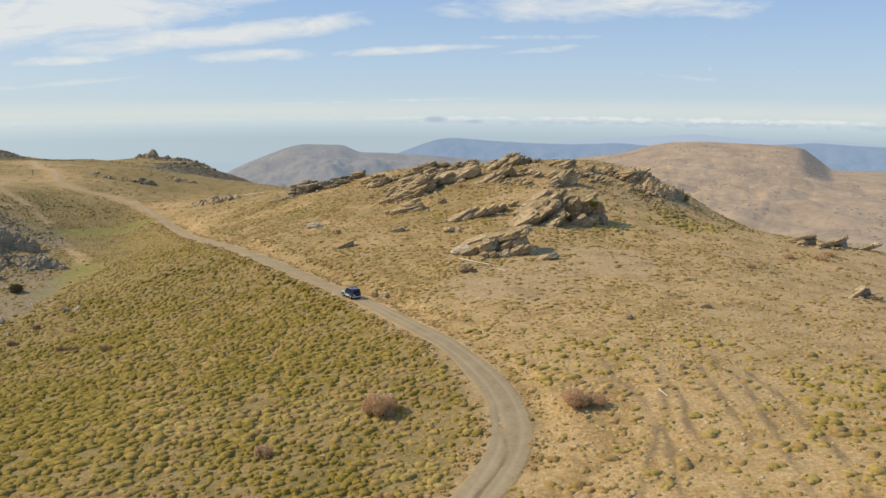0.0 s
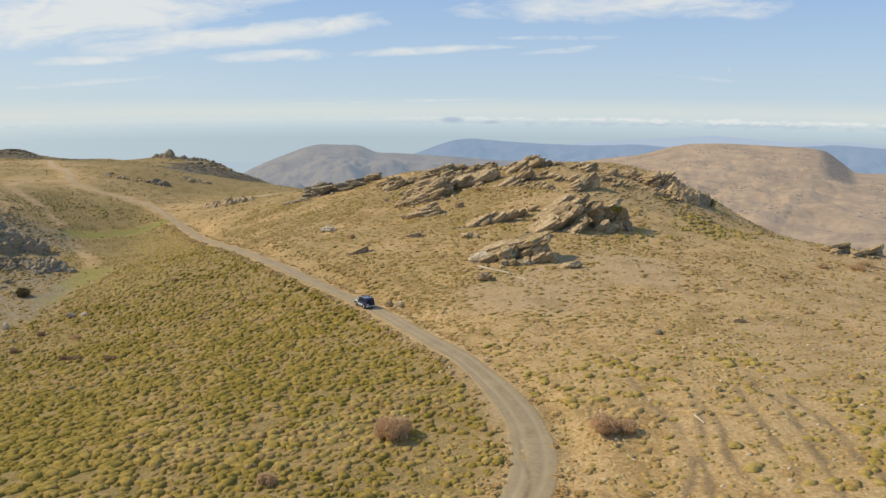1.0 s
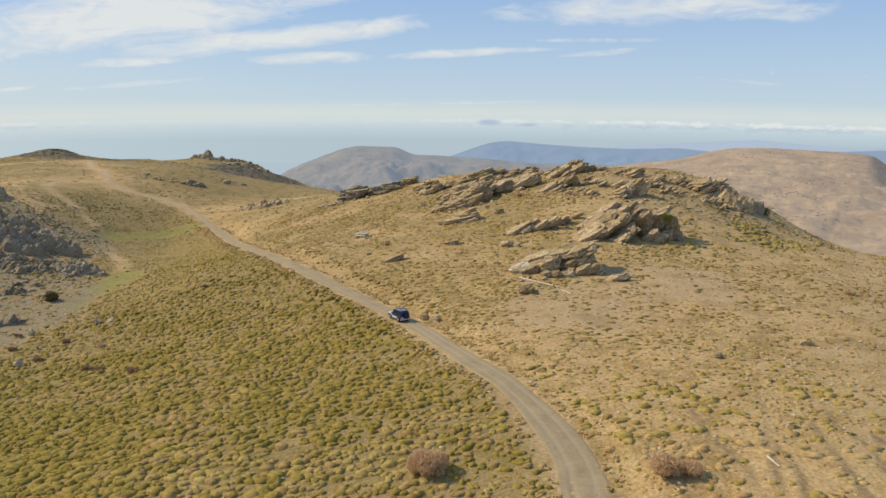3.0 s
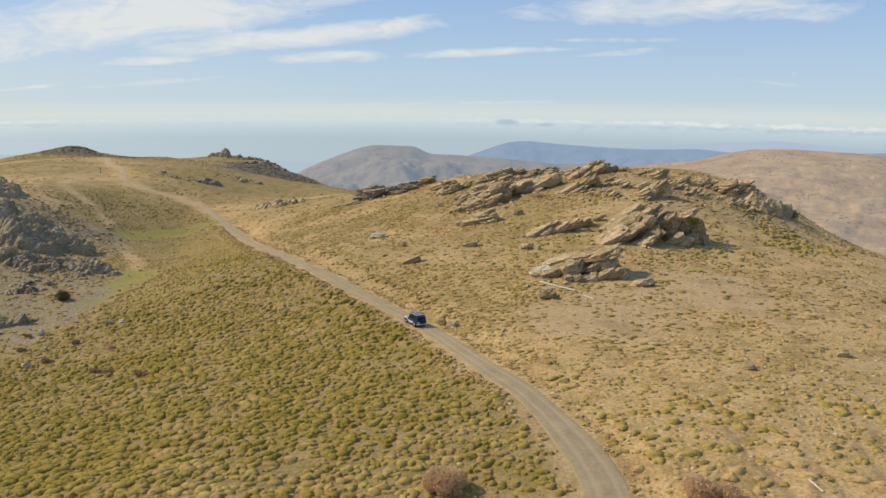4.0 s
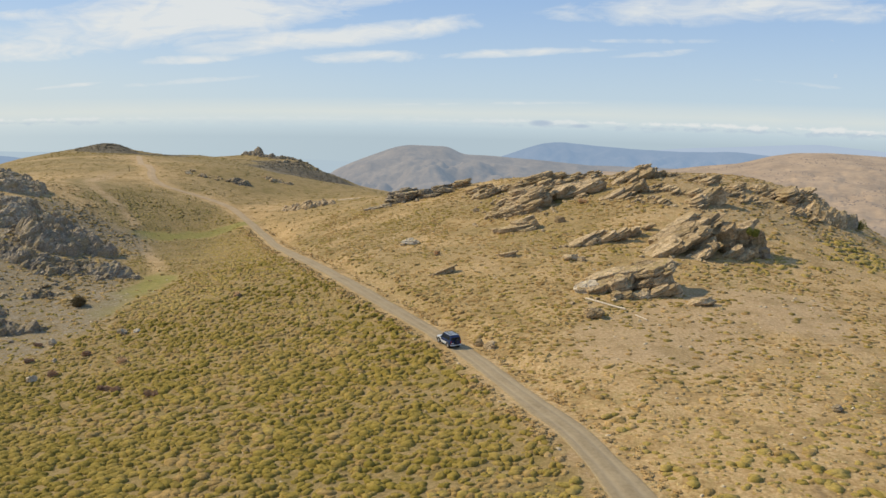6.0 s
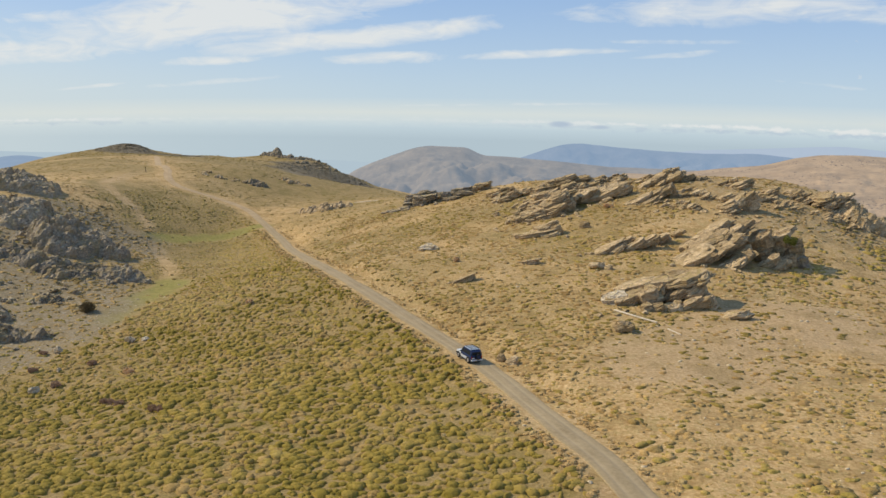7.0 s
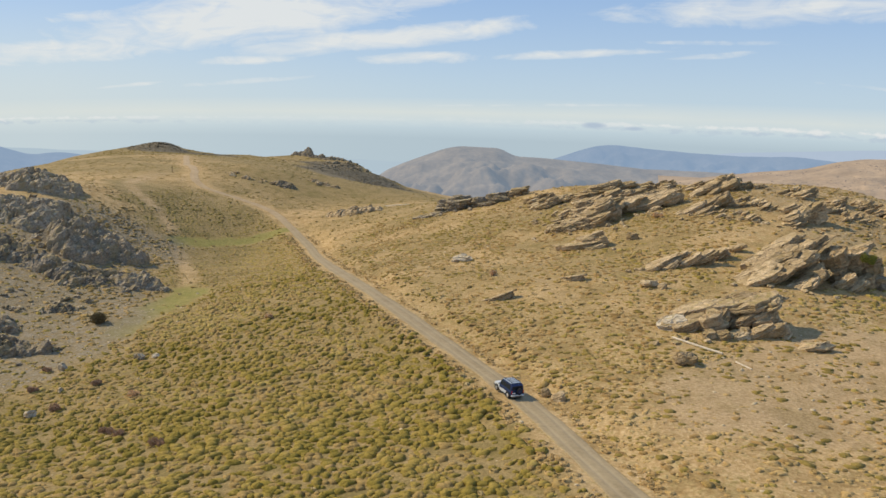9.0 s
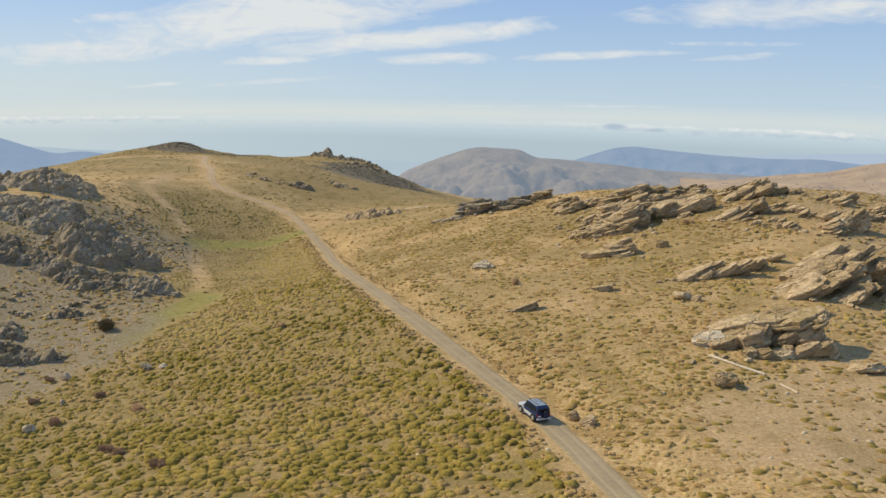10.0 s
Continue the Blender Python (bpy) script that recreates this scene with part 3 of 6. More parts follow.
def zone_dull(x, y):
    """Olive-brown growth on the far side of the road."""
    d, left = left_of_road(x, y)
    return 1.0 * ~left * clamp01((d - 2.5) / 3) * clamp01((y - 115) / 40) * clamp01((330 - y) / 30) * clamp01((24 - x) / 26) * clamp01(0.72 + 1.8 * ripple(x, y, 13, 4))


def axis(pieces, reach):
    """Grid lines: (from, to, step) in turn, then ever wider steps out to the reach."""
    mid = [v for lo, hi, step in pieces for v in np.arange(lo, hi, step)] + [pieces[-1][1]]
    for sign, edge, s in ((1, pieces[-1][1], pieces[-1][2]), (-1, pieces[0][0], pieces[0][2])):
        p = edge
        while abs(p) < reach:
            s = min(s * 1.10, 160)
            p = p + sign * s
            mid.append(p)
    return np.array(sorted(mid))


def build_ground():
    gx, gy = axis([(-430, -235, 5.0), (-235, 8, 1.6), (8, 44, 0.5), (44, 105, 1.8)], 4700), axis([(45, 108, 0.6), (108, 395, 1.7), (395, 680, 6.0)], 4700)
    x, y = np.meshgrid(gx, gy)
    z = height(x, y)
    near = (x > -520) & (x < 230) & (y > 10) & (y < 800)
    ob = sheet("ground", np.stack([x, y, z], -1).reshape(-1, 3), grid_faces(len(gx), len(gy)), GROUND)
    for name, zone in (("green", zone_green), ("bare", zone_bare), ("rut", zone_rut), ("stony", zone_stony), ("dark", zone_dark), ("heath", lambda a, b: np.maximum(zone_heath(a, b), (0.55 + 0.3 * clamp01((b - 175) / 20)) * zone_dull(a, b)))):
        v = np.zeros_like(x)
        v[near] = zone(x[near], y[near])
        store(ob, name, v)
    # past 2.3 km the sheet takes the tone with haze glowing in it
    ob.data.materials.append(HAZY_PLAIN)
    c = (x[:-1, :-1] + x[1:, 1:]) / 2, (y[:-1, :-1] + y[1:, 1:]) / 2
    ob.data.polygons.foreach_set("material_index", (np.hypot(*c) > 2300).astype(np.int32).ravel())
    tagged(ob, "dry straw-coloured mountain grassland with bare soil and stones", "ground", kind="structure")


build_ground()


def build_road():
    line = spline(ROAD, 0.8)
    run = np.gradient(line, axis=0)
    run /= np.linalg.norm(run, axis=1)[:, None]
    side = np.stack([run[:, 1], -run[:, 0]], 1)
    _, near, _ = to_line(line[:, 0], line[:, 1], ROAD_LINE)
    base = np.convolve(np.pad(ROAD_Z[near], 2, mode="edge"), np.ones(5) / 5, mode="valid")
    lanes = np.linspace(-1, 1, 25)
    s = np.arange(len(line)) * 0.8
    half = 2.0 + 0.45 * np.exp(-((line[:, 1] - 72) / 14) ** 2) - 0.32 * clamp01((line[:, 1] - 92) / 20) - 0.18 * clamp01((line[:, 1] - 170) / 60) + 0.1 * clamp01((line[:, 1] - 270) / 40)
    verts, across = [], []
    for k, u in enumerate(lanes):
        edge = half * (1 + 0.24 * abs(u) * ripple(s, np.full_like(s, 40.0 if u > 0 else 90.0), 6.0, 2))
        x, y = line[:, 0] + side[:, 0] * u * edge, line[:, 1] + side[:, 1] * u * edge
        crown = 0.05 - 0.07 * u * u - 0.05 * np.exp(-((abs(u) - 0.42) / 0.12) ** 2) - (0.12 if abs(u) > 0.95 else 0)
        verts.append(np.stack([x, y, base + crown + 0.03 * ripple(x, y, 1.5, 2)], 1))
        across.append(np.full(len(s), u))
    verts = np.stack(verts, 1)
    worn, _, _ = to_line(verts[..., 0], verts[..., 1], spline([(6.0, 80), (6.3, 75), (6.8, 70.5), (5.7, 66.7), (3.9, 62.8), (1.5, 57)], 0.3))
    worn = clamp01(1 - (worn.reshape(verts.shape[:2]) + 0.25 * ripple(verts[..., 0], verts[..., 1], 1.2, 2) - 0.08) / 0.22) * clamp01((80 - verts[..., 1]) / 8)
    verts[..., 2] -= 0.10 * worn
    ob = sheet("road", verts.reshape(-1, 3), grid_faces(len(lanes), len(line)), GRAVEL)
    store(ob, "across", np.stack(across, 1))
    store(ob, "worn", worn)
    store(ob, "pale", np.repeat(clamp01((line[:, 1] - 258) / 30)[:, None], len(lanes), 1))
    tagged(ob, "narrow unpaved grey gravel road with two wheel tracks", "road", kind="structure")


build_road()


# ---------------------------------------------------------------- scrub and grass
def ball(level):
    bm = bmesh.new()
    bmesh.ops.create_icosphere(bm, subdivisions=level, radius=1.0)
    v = np.array([p.co[:] for p in bm.verts])
    f = np.array([[q.index for q in p.verts] for p in bm.faces])
    bm.free()
    return v, f


def cushion(seed, around=12, rings=3, blades=6, reach=0.25, lumps=0.16):
    """A low cushion plant: a lumpy dome with an uneven foot, and short sprays of leaves standing out of it."""
    rng = np.random.default_rng(seed)
    th = np.arange(around) * 2 * math.pi / around
    wave = 1 + lumps * (np.sin(2 * th + 6 * rng.random()) + 0.7 * np.sin(3 * th + 6 * rng.random()) + 0.5 * np.sin(5 * th + 6 * rng.random())) * 0.7
    layers = []
    for k in range(rings):
        e = math.radians(-9 + 78 * k / rings)
        out = math.cos(e) * (1 + 0.45 * (wave - 1) * (rings - k)) * (1 + 0.16 * lumps / 0.16 * (rng.random(around) - 0.5))
        layers.append(np.stack([out * np.cos(th + 0.2 * k), out * np.sin(th + 0.2 * k), np.full(around, math.sin(e)) * (1 + 0.25 * (rng.random(around) - 0.5))], 1))
    verts = np.concatenate(layers + [np.array([[0.1 * rng.normal(), 0.1 * rng.normal(), 0.98]])])
    faces = []
    for k in range(rings - 1):
        for i in range(around):
            p, q = k * around + i, k * around + (i + 1) % around
            faces += [(p, q, q + around), (p, q + around, p + around)]
    for i in range(around):
        faces.append(((rings - 1) * around + i, (rings - 1) * around + (i + 1) % around, rings * around))
    extra_v, extra_f = [], []
    for k in range(blades):
        a, e = rng.uniform(0, 2 * math.pi), math.asin(rng.uniform(0.25, 1.0))
        out = np.array((math.cos(a) * math.cos(e), math.sin(a) * math.cos(e), math.sin(e)))
        root, tip = out * 0.86, out * (0.95 + reach * rng.uniform(0.3, 1.0))
        across = np.cross(out, rng.normal(size=3))
        across *= reach * 0.5 / (np.linalg.norm(across) + 1e-6)
        i = len(verts) + len(extra_v)
        extra_v += [root - across, root + across, tip]
        extra_f.append((i, i + 1, i + 2))
    if blades:
        verts, faces = np.concatenate([verts, np.array(extra_v)]), faces + extra_f
    return verts, np.array(faces)


def clump(seed, domes, around, blades, reach=0.22):
    """A cushion grown together from several uneven domes."""
    rng = np.random.default_rng(900 + seed)
    verts, faces, n = [], [], 0
    for k in range(domes):
        v, f = cushion(seed * 5 + k, around, 2, blades, reach, 0.26)
        a, far = rng.uniform(0, 2 * math.pi), 0.0 if domes == 1 else rng.uniform(0.30, 0.60)
        size = 1.0 if domes == 1 else rng.uniform(0.48, 0.80)
        verts.append(v * (size * 1.18, size, rng.uniform(0.6, 0.95)) + (far * math.cos(a) * 1.35, far * math.sin(a) * 0.8, 0))
        faces.append(f + n)
        n += len(v)
    return np.concatenate(verts), np.concatenate(faces)


CUSHIONS = [clump(s, 3, 8, 3) for s in range(12)]
SMALL_CUSHIONS = [clump(20 + s, 2, 7, 3) for s in range(12)]
FAR_CUSHIONS = [clump(40 + s, 1, 6, 1) for s in range(12)]
TUSSOCKS = [cushion(40 + s, 6, 2, 9, 0.60, 0.25) for s in range(6)]
TUFTS = [cushion(70 + s, 6, 2, 6, 0.40, 0.25) for s in range(6)]


def scatter(name, x, y, radius, tall, mat, label, category, seed, stock, level=None, levels=1):
    """One mesh of many small plants or stones at x, y; level: from which of the equal shares of the stock each is taken."""
    rng = np.random.default_rng(seed)
    z = height(x, y)
    which = rng.integers(0, len(stock), len(x)) if level is None else rng.integers(0, len(stock) // levels, len(x)) + level * (len(stock) // levels)
    turn = 0.2 + rng.normal(size=len(x)) * 0.45
    allv, allf, start = [], [], 0
    for w, (v, f) in enumerate(stock):
        i = np.where(which == w)[0]
        if not len(i):
            continue
        c, s = np.cos(turn[i])[:, None], np.sin(turn[i])[:, None]
        px, py = v[None, :, 0] * radius[i, None] * 1.06, v[None, :, 1] * radius[i, None] * 0.86
        p = np.stack([x[i, None] + c * px - s * py, y[i, None] + s * px + c * py, z[i, None] + v[None, :, 2] * tall[i, None] - 0.04], -1)
        allv.append(p.reshape(-1, 3))
        allf.append((f[None] + (start + np.arange(len(i)) * len(v))[:, None, None]).reshape(-1, 3))
        start += len(i) * len(v)
    ob = sheet(name, np.concatenate(allv), np.concatenate(allf), mat)
    return tagged(ob, label, category, kind="stuff")


def jittered(x0, x1, y0, y1, step, seed, loose=0.62):
    rng = np.random.default_rng(seed)
    x, y = np.meshgrid(np.arange(x0, x1, step), np.arange(y0, y1, step))
    x, y = x.ravel() + rng.uniform(-loose, loose, x.size) * step, y.ravel() + rng.uniform(-loose, loose, y.size) * step
    return x, y, rng


def off_road(x, y, gap):
    d, _ = left_of_road(x, y)
    return d > gap


def planted(name, pick, x, y, r, tall, mat, label, seed):
    """One kind of cushion: full ones near the road's bend, simpler ones farther up the slope."""
    x, y, r, tall = x[pick], y[pick], r[pick], tall[pick]
    far = np.random.default_rng(seed).random(len(x)) * 30 + y
    level = np.where((far < 118) & (r > 0.45), 0, np.where(far < 215, 1, 2))
    stock = CUSHIONS + SMALL_CUSHIONS + FAR_CUSHIONS
    scatter(name, x, y, r, tall, mat, label, "shrubs", seed, stock, level, 3)


def build_scrub():
    # cushions on the slope between road and gully, olive and dry brown ones mixed, soil between them
    x, y, rng = jittered(-165, 12, 40, 305, 1.0, 11, 0.5)
    dense = zone_heath(x, y) * clamp01(1.0 + 0.7 * ripple(x, y, 6, 3) + 0.3 * ripple(x + 70, y, 30, 2))
    keep = rng.random(len(x)) < dense
    x, y = x[keep], y[keep]
    swell = 1 + 0.6 * ripple(x, y, 26, 2) + 0.15 * clamp01((-28 - x) / 15) * clamp01((135 - y) / 20)
    r = (0.40 + 0.52 * rng.random(len(x)) ** 1.5) * swell * (1 - 0.34 * clamp01((y - 165) / 60))
    tall = np.minimum(r * rng.uniform(0.50, 0.82, len(x)), 0.60) * (1 - 0.25 * clamp01((y - 185) / 40))
    kind = rng.random(len(x)) + 1.3 * ripple(x + 200, y, 9, 3) + 0.42 * clamp01((y - 150) / 90) - 0.42 * clamp01((-28 - x) / 15) * clamp01((135 - y) / 20)
    planted("cushion_shrubs", kind < 0.54, x, y, r, tall, OLIVE, "dense low olive-green cushion shrubs on the slope", 21)
    planted("dry_cushion_shrubs", (kind >= 0.54) & (kind < 0.92), x, y, r, tall * 0.85, BROWN_SCRUB, "dry brown cushion shrubs between olive ones", 27)
    planted("straw_cushion_shrubs", kind >= 0.92, x, y, r, tall * 0.8, OLIVE_DRY, "yellowed cushion shrubs between olive ones", 33)
    x, y, rng = jittered(-150, 12, 40, 215, 1.15, 17)
    keep = rng.random(len(x)) < 0.42 * zone_heath(x, y)
    x, y = x[keep], y[keep]
    r = 0.14 + 0.24 * rng.random(len(x)) ** 1.5
    scatter("low_heath_tufts", x, y, r, r * 0.6, BROWN_SCRUB, "fine low brown tufts between cushion shrubs", "grass", 35, TUFTS)
    # scattered cushions among the grass away from the dense scrub
    x, y, rng = jittered(-185, 108, 40, 262, 1.42, 12)
    d, left = left_of_road(x, y)
    green = clamp01(1 - capsule(x, y, 38, 186, 92, 212, 9) / 12) * clamp01(0.5 + 2.0 * ripple(x + 33, y, 12, 3))
    near_left = clamp01(1 - capsule(x, y, 12, 92, -6, 118, 6) / 8)
    gully = clamp01(1 - (capsule(x, y, -108, 176, -150, 244, 9) + 8 * ripple(x, y, 9, 2)) / 5)
    dense = (d > 3.0) * clamp01(0.46 - 0.16 * clamp01((y - 120) / 20) * ~left + 1.5 * ripple(x, y, 11, 4) + 0.30 * zone_dull(x, y) + 0.22 * clamp01((128 - y) / 20) * ~left + 0.45 * green + 0.2 * near_left + 0.38 * zone_stony(x, y) + 0.5 * gully) * (1 - 0.75 * zone_bare(x, y)) * (1 - zone_green(x, y)) * (zone_heath(x, y) < 0.2) * (1 - zone_rut(x, y)) * (1 - 0.6 * clamp01((x - 20) / 15) * clamp01((y - 110) / 25) * (1 - green))
    keep = rng.random(len(x)) < dense
    x, y, green, gully = x[keep], y[keep], green[keep], gully[keep]
    r = 0.24 + 0.62 * rng.random(len(x)) ** 2.0 + 0.45 * green + 0.2 * gully + 0.40 * clamp01((118 - y) / 20) * ~left[keep] * rng.random(len(x)) ** 2
    tall = r * rng.uniform(0.36, 0.62, len(x)) * (1 - 0.3 * clamp01((y - 185) / 30))
    kind = np.where(gully > 0.4, 0.38 + 0.36 * rng.random(len(x)), rng.random(len(x)) - 1.2 * ripple(x - 80, y, 16, 2) - 0.45 * green - 0.2 * clamp01((115 - y) / 20))
    planted("scattered_shrubs", kind < 0.40, x, y, r, tall, OLIVE_DRY, "scattered small olive shrubs among dry grass", 22)
    planted("scattered_brown_shrubs", (kind >= 0.40) & (kind < 0.62), x, y, r, tall, BROWN_SCRUB, "scattered brown cushion shrubs among dry grass", 34)
    planted("scattered_dry_shrubs", kind >= 0.62, x, y, r, tall * 0.65, RUST_SCRUB, "scattered flat rust-brown shrubs among dry grass", 28)
    # straw tussocks everywhere
    x, y, rng = jittered(-165, 112, 42, 275, 2.3, 13)
    d, left = left_of_road(x, y)
    dense = clamp01(0.50 + 1.2 * ripple(x + 50, y, 9, 3)) * (d > 2.5) * (1 - 0.85 * zone_bare(x, y)) * (1 - 0.85 * zone_green(x, y)) * (1 - 0.2 * zone_stony(x, y)) * (1 - 0.8 * zone_heath(x, y))
    dense = np.maximum(dense, 0.6 * clamp01(1 - np.abs(d - 3.0) / 1.2)) * (1 - 0.8 * zone_rut(x, y))
    keep = rng.random(len(x)) < dense
    x, y = x[keep], y[keep]
    r = rng.uniform(0.2, 0.55, len(x))
    scatter("grass_tussocks", x, y, r, r * rng.uniform(0.4, 0.75, len(x)), STRAW, "dry straw-coloured grass tussocks", "grass", 23, TUSSOCKS)
    # fine low tufts over the nearer slope
    x, y, rng = jittered(-40, 80, 45, 190, 0.74, 15)
    d, left = left_of_road(x, y)
    keep = (rng.random(len(x)) < clamp01(0.70 + 1.3 * ripple(x + 90, y, 6, 3)) * (1 - 0.75 * zone_bare(x, y)) * (1 - 0.9 * zone_rut(x, y)) * clamp01(1.15 - np.maximum(0, y - 95) / 90)) & (d > 2.4) & ~left
    x, y = x[keep], y[keep]
    r = 0.14 + 0.36 * rng.random(len(x)) ** 1.7
    kind = rng.random(len(x)) + 1.3 * ripple(x, y + 70, 8, 3)
    for name, pick, mat, label, seed in (("low_grass_tufts", kind < 0.40, STRAW, "fine low tufts of straw grass", 25), ("low_rust_tufts", (kind >= 0.40) & (kind < 0.72), RUST_SCRUB, "fine low rust-brown tufts", 29), ("low_olive_tufts", kind >= 0.72, OLIVE_DRY, "fine low olive tufts", 30)):
        scatter(name, x[pick], y[pick], r[pick], r[pick] * 0.38, mat, label, "grass", seed, TUFTS)
    # low tufts in clusters over the knoll and the slope below it
    x, y, rng = jittered(-80, 108, 112, 258, 0.98, 19)
    d, left = left_of_road(x, y)
    group = clamp01(0.34 + 0.22 * clamp01((6 - x) / 15) + 2.0 * ripple(x + 40, y + 15, 5.5, 3) + 0.5 * ripple(x, y, 28, 2) - 0.18 * clamp01((x - 14) / 15) * clamp01((210 - y) / 10))
    keep = (rng.random(len(x)) < group * (1 - 0.6 * zone_bare(x, y))) & (d > 3.2) & ~left
    x, y = x[keep], y[keep]
    r = 0.26 + 0.42 * rng.random(len(x)) ** 1.8
    kind = rng.random(len(x)) + 1.0 * ripple(x + 10, y + 170, 12, 3)
    for name, pick, mat, label, seed in (("olive_grass_tufts", kind < 0.50, TUFT_OLIVE, "low olive-brown grass tufts in clusters", 36), ("brown_grass_tufts", kind >= 0.50, TUFT_BROWN, "low rust-brown grass tufts in clusters", 37)):
        scatter(name, x[pick], y[pick], r[pick], r[pick] * 0.42, mat, label, "grass", seed, FAR_CUSHIONS)
    # rust-coloured grass along the edges of the road
    x, y, rng = jittered(-110, 14, 45, 262, 0.62, 31)
    d, left = left_of_road(x, y)
    keep = (d > 2.3) & (d < 4.8) & (rng.random(len(x)) < clamp01(0.42 + 1.4 * ripple(x, y, 7, 2)) * clamp01((4.9 - d) / 1.2))
    x, y = x[keep], y[keep]
    r = rng.uniform(0.2, 0.55, len(x))
    scatter("verge_grass", x, y, r, r * 0.55, VERGE, "rust and straw grass along the edges of the road", "grass", 32, TUSSOCKS)
    # dwarf scrub on the far plateau
    x, y, rng = jittered(-450, -40, 250, 720, 2.8, 14)
    d, left = left_of_road(x, y)
    keep = (rng.random(len(x)) < clamp01(0.52 + 2.2 * ripple(x, y, 15, 4))) & (d > 3.2) & ((y > 258) | (x < -165)) & (bare_height(x, y) > -14) & (zone_dark(x, y) < 0.3)
    x, y = x[keep], y[keep]
    r = rng.uniform(0.35, 0.85, len(x)) * (1 + 0.6 * clamp01((y - 450) / 100))
    scatter("dwarf_scrub", x, y, r, r * 0.28, TUFT_OLIVE, "low olive dwarf scrub on the far plateau", "shrubs", 24, FAR_CUSHIONS)


def build_shaded_heath():
    # scrub on the slopes of the far knob and the far top, darkened for their shade
    x, y, rng = jittered(-470, -110, 480, 760, 2.2, 16)
    keep = rng.random(len(x)) < 0.75 * zone_dark(x, y)
    x, y = x[keep], y[keep]
    r = rng.uniform(0.8, 1.8, len(x))
    scatter("dark_heath", x, y, r, r * 0.13, SHADED_HEATH, "dark heath on the far slopes, their shade in its tone", "shrubs", 26, FAR_CUSHIONS)


build_scrub()
build_shaded_heath()


# ---------------------------------------------------------------- rocks
STONE_BALLS = {2: ball(2), 3: ball(3)}


def stone_mesh(seed, level=3, square=0.55, cuts=9, rough=0.10):
    """An angular block: a squared ball cut by random planes, then worn."""
    rng = np.random.default_rng(seed)
    v, f = STONE_BALLS[level]
    v = np.sign(v) * np.abs(v) ** square
    for _ in range(cuts):
        n = rng.normal(size=3)
        n /= np.linalg.norm(n)
        over = np.maximum(0, v @ n - rng.uniform(0.55, 0.95))
        v = v - over[:, None] * n
    off = rng.random(3) * 50
    out = [tuple(p * (1 + rough * noise.fractal(Vector(p) * 1.7 + Vector(off), 0.7, 2.0, 5))) for p in v]
    me = bpy.data.meshes.new("stone")
    me.from_pydata(out, [], f.tolist())
    me.update()
    return me


def plate_mesh(seed, around=17, layers=3, notch=0.5):
    """A slab of schist: an angular outline, sides split into thinner beds that step in and out, and a worn top with a bed missing at one end."""
    rng = np.random.default_rng(seed)
    th = np.linspace(0, 2 * math.pi, around, endpoint=False) + rng.uniform(-0.1, 0.1, around)
    sides = np.sort(rng.uniform(0, 2 * math.pi, 7))
    reach = rng.uniform(0.72, 1.02, 7)
    radius = np.min(reach[:, None] / np.maximum(np.cos(th[None] - sides[:, None]), 0.25), 0).clip(0.55, 1.25)
    marks = np.sort(np.concatenate([[-1, 1], rng.uniform(-0.8, 0.8, layers - 1)]))
    rings = []
    for i in range(layers):
        lo, hi = marks[i], marks[i + 1]
        grow, sx, sy = rng.uniform(0.86, 1.08), rng.uniform(-0.10, 0.10), rng.uniform(-0.08, 0.08)
        jag = 1 + 0.07 * rng.normal(size=around)
        for z, k in ((lo + 0.03, 0.94), (lo + 0.14 * (hi - lo), 1.0), (hi - 0.12 * (hi - lo), 0.99), (hi - 0.02, 0.93)):
            r = radius * grow * jag * k
            rings.append(np.stack([r * np.cos(th) + sx, r * np.sin(th) + sy, np.full(around, z)], 1))
    last = rings[-1]
    cut, at = rng.uniform(0, 2 * math.pi), rng.uniform(0.1, 0.6)
    for k in (0.72, 0.42):
        top = last * (k, k, 1)
        top[:, 2] += 0.10 * rng.normal(size=around)
        rings.append(top)
    verts = np.concatenate(rings + [np.array([[0, 0, -1.0]]), np.array([[last[:, 0].mean(), last[:, 1].mean(), 1.05]])])
    away = verts[:, 0] * math.cos(cut) + verts[:, 1] * math.sin(cut)
    verts[:, 2] = np.where((verts[:, 2] > 0.5) & (away > at), verts[:, 2] - notch, verts[:, 2])
    verts[:, 2] += 0.06 * rng.normal(size=len(verts))
    faces = []
    for k in range(len(rings) - 1):
        for i in range(around):
            j = (i + 1) % around
            faces.append((k * around + i, k * around + j, (k + 1) * around + j, (k + 1) * around + i))
    n, base = len(rings) * around, (len(rings) - 1) * around
    for i in range(around):
        j = (i + 1) % around
        faces += [(j, i, n), (base + i, base + j, n + 1)]
    me = bpy.data.meshes.new("slab")
    me.from_pydata(verts.tolist(), [], faces)
    me.update()
    return me


SLABS = [plate_mesh(100 + s) for s in range(18)]
BLOCKS = [plate_mesh(140 + s, 18, 4, 0.25) for s in range(10)]
KNOBS = [stone_mesh(200 + s, 3, 0.75, 7, 0.42) for s in range(10)]
STONES = [stone_mesh(300 + s, 2, 0.7, 8, 0.12) for s in range(6)]
for kind, mat in ((SLABS, TAN_ROCK), (BLOCKS, TAN_ROCK), (KNOBS, DARK_ROCK), (STONES, TAN_ROCK)):
    for me in kind:
        me.materials.append(mat)


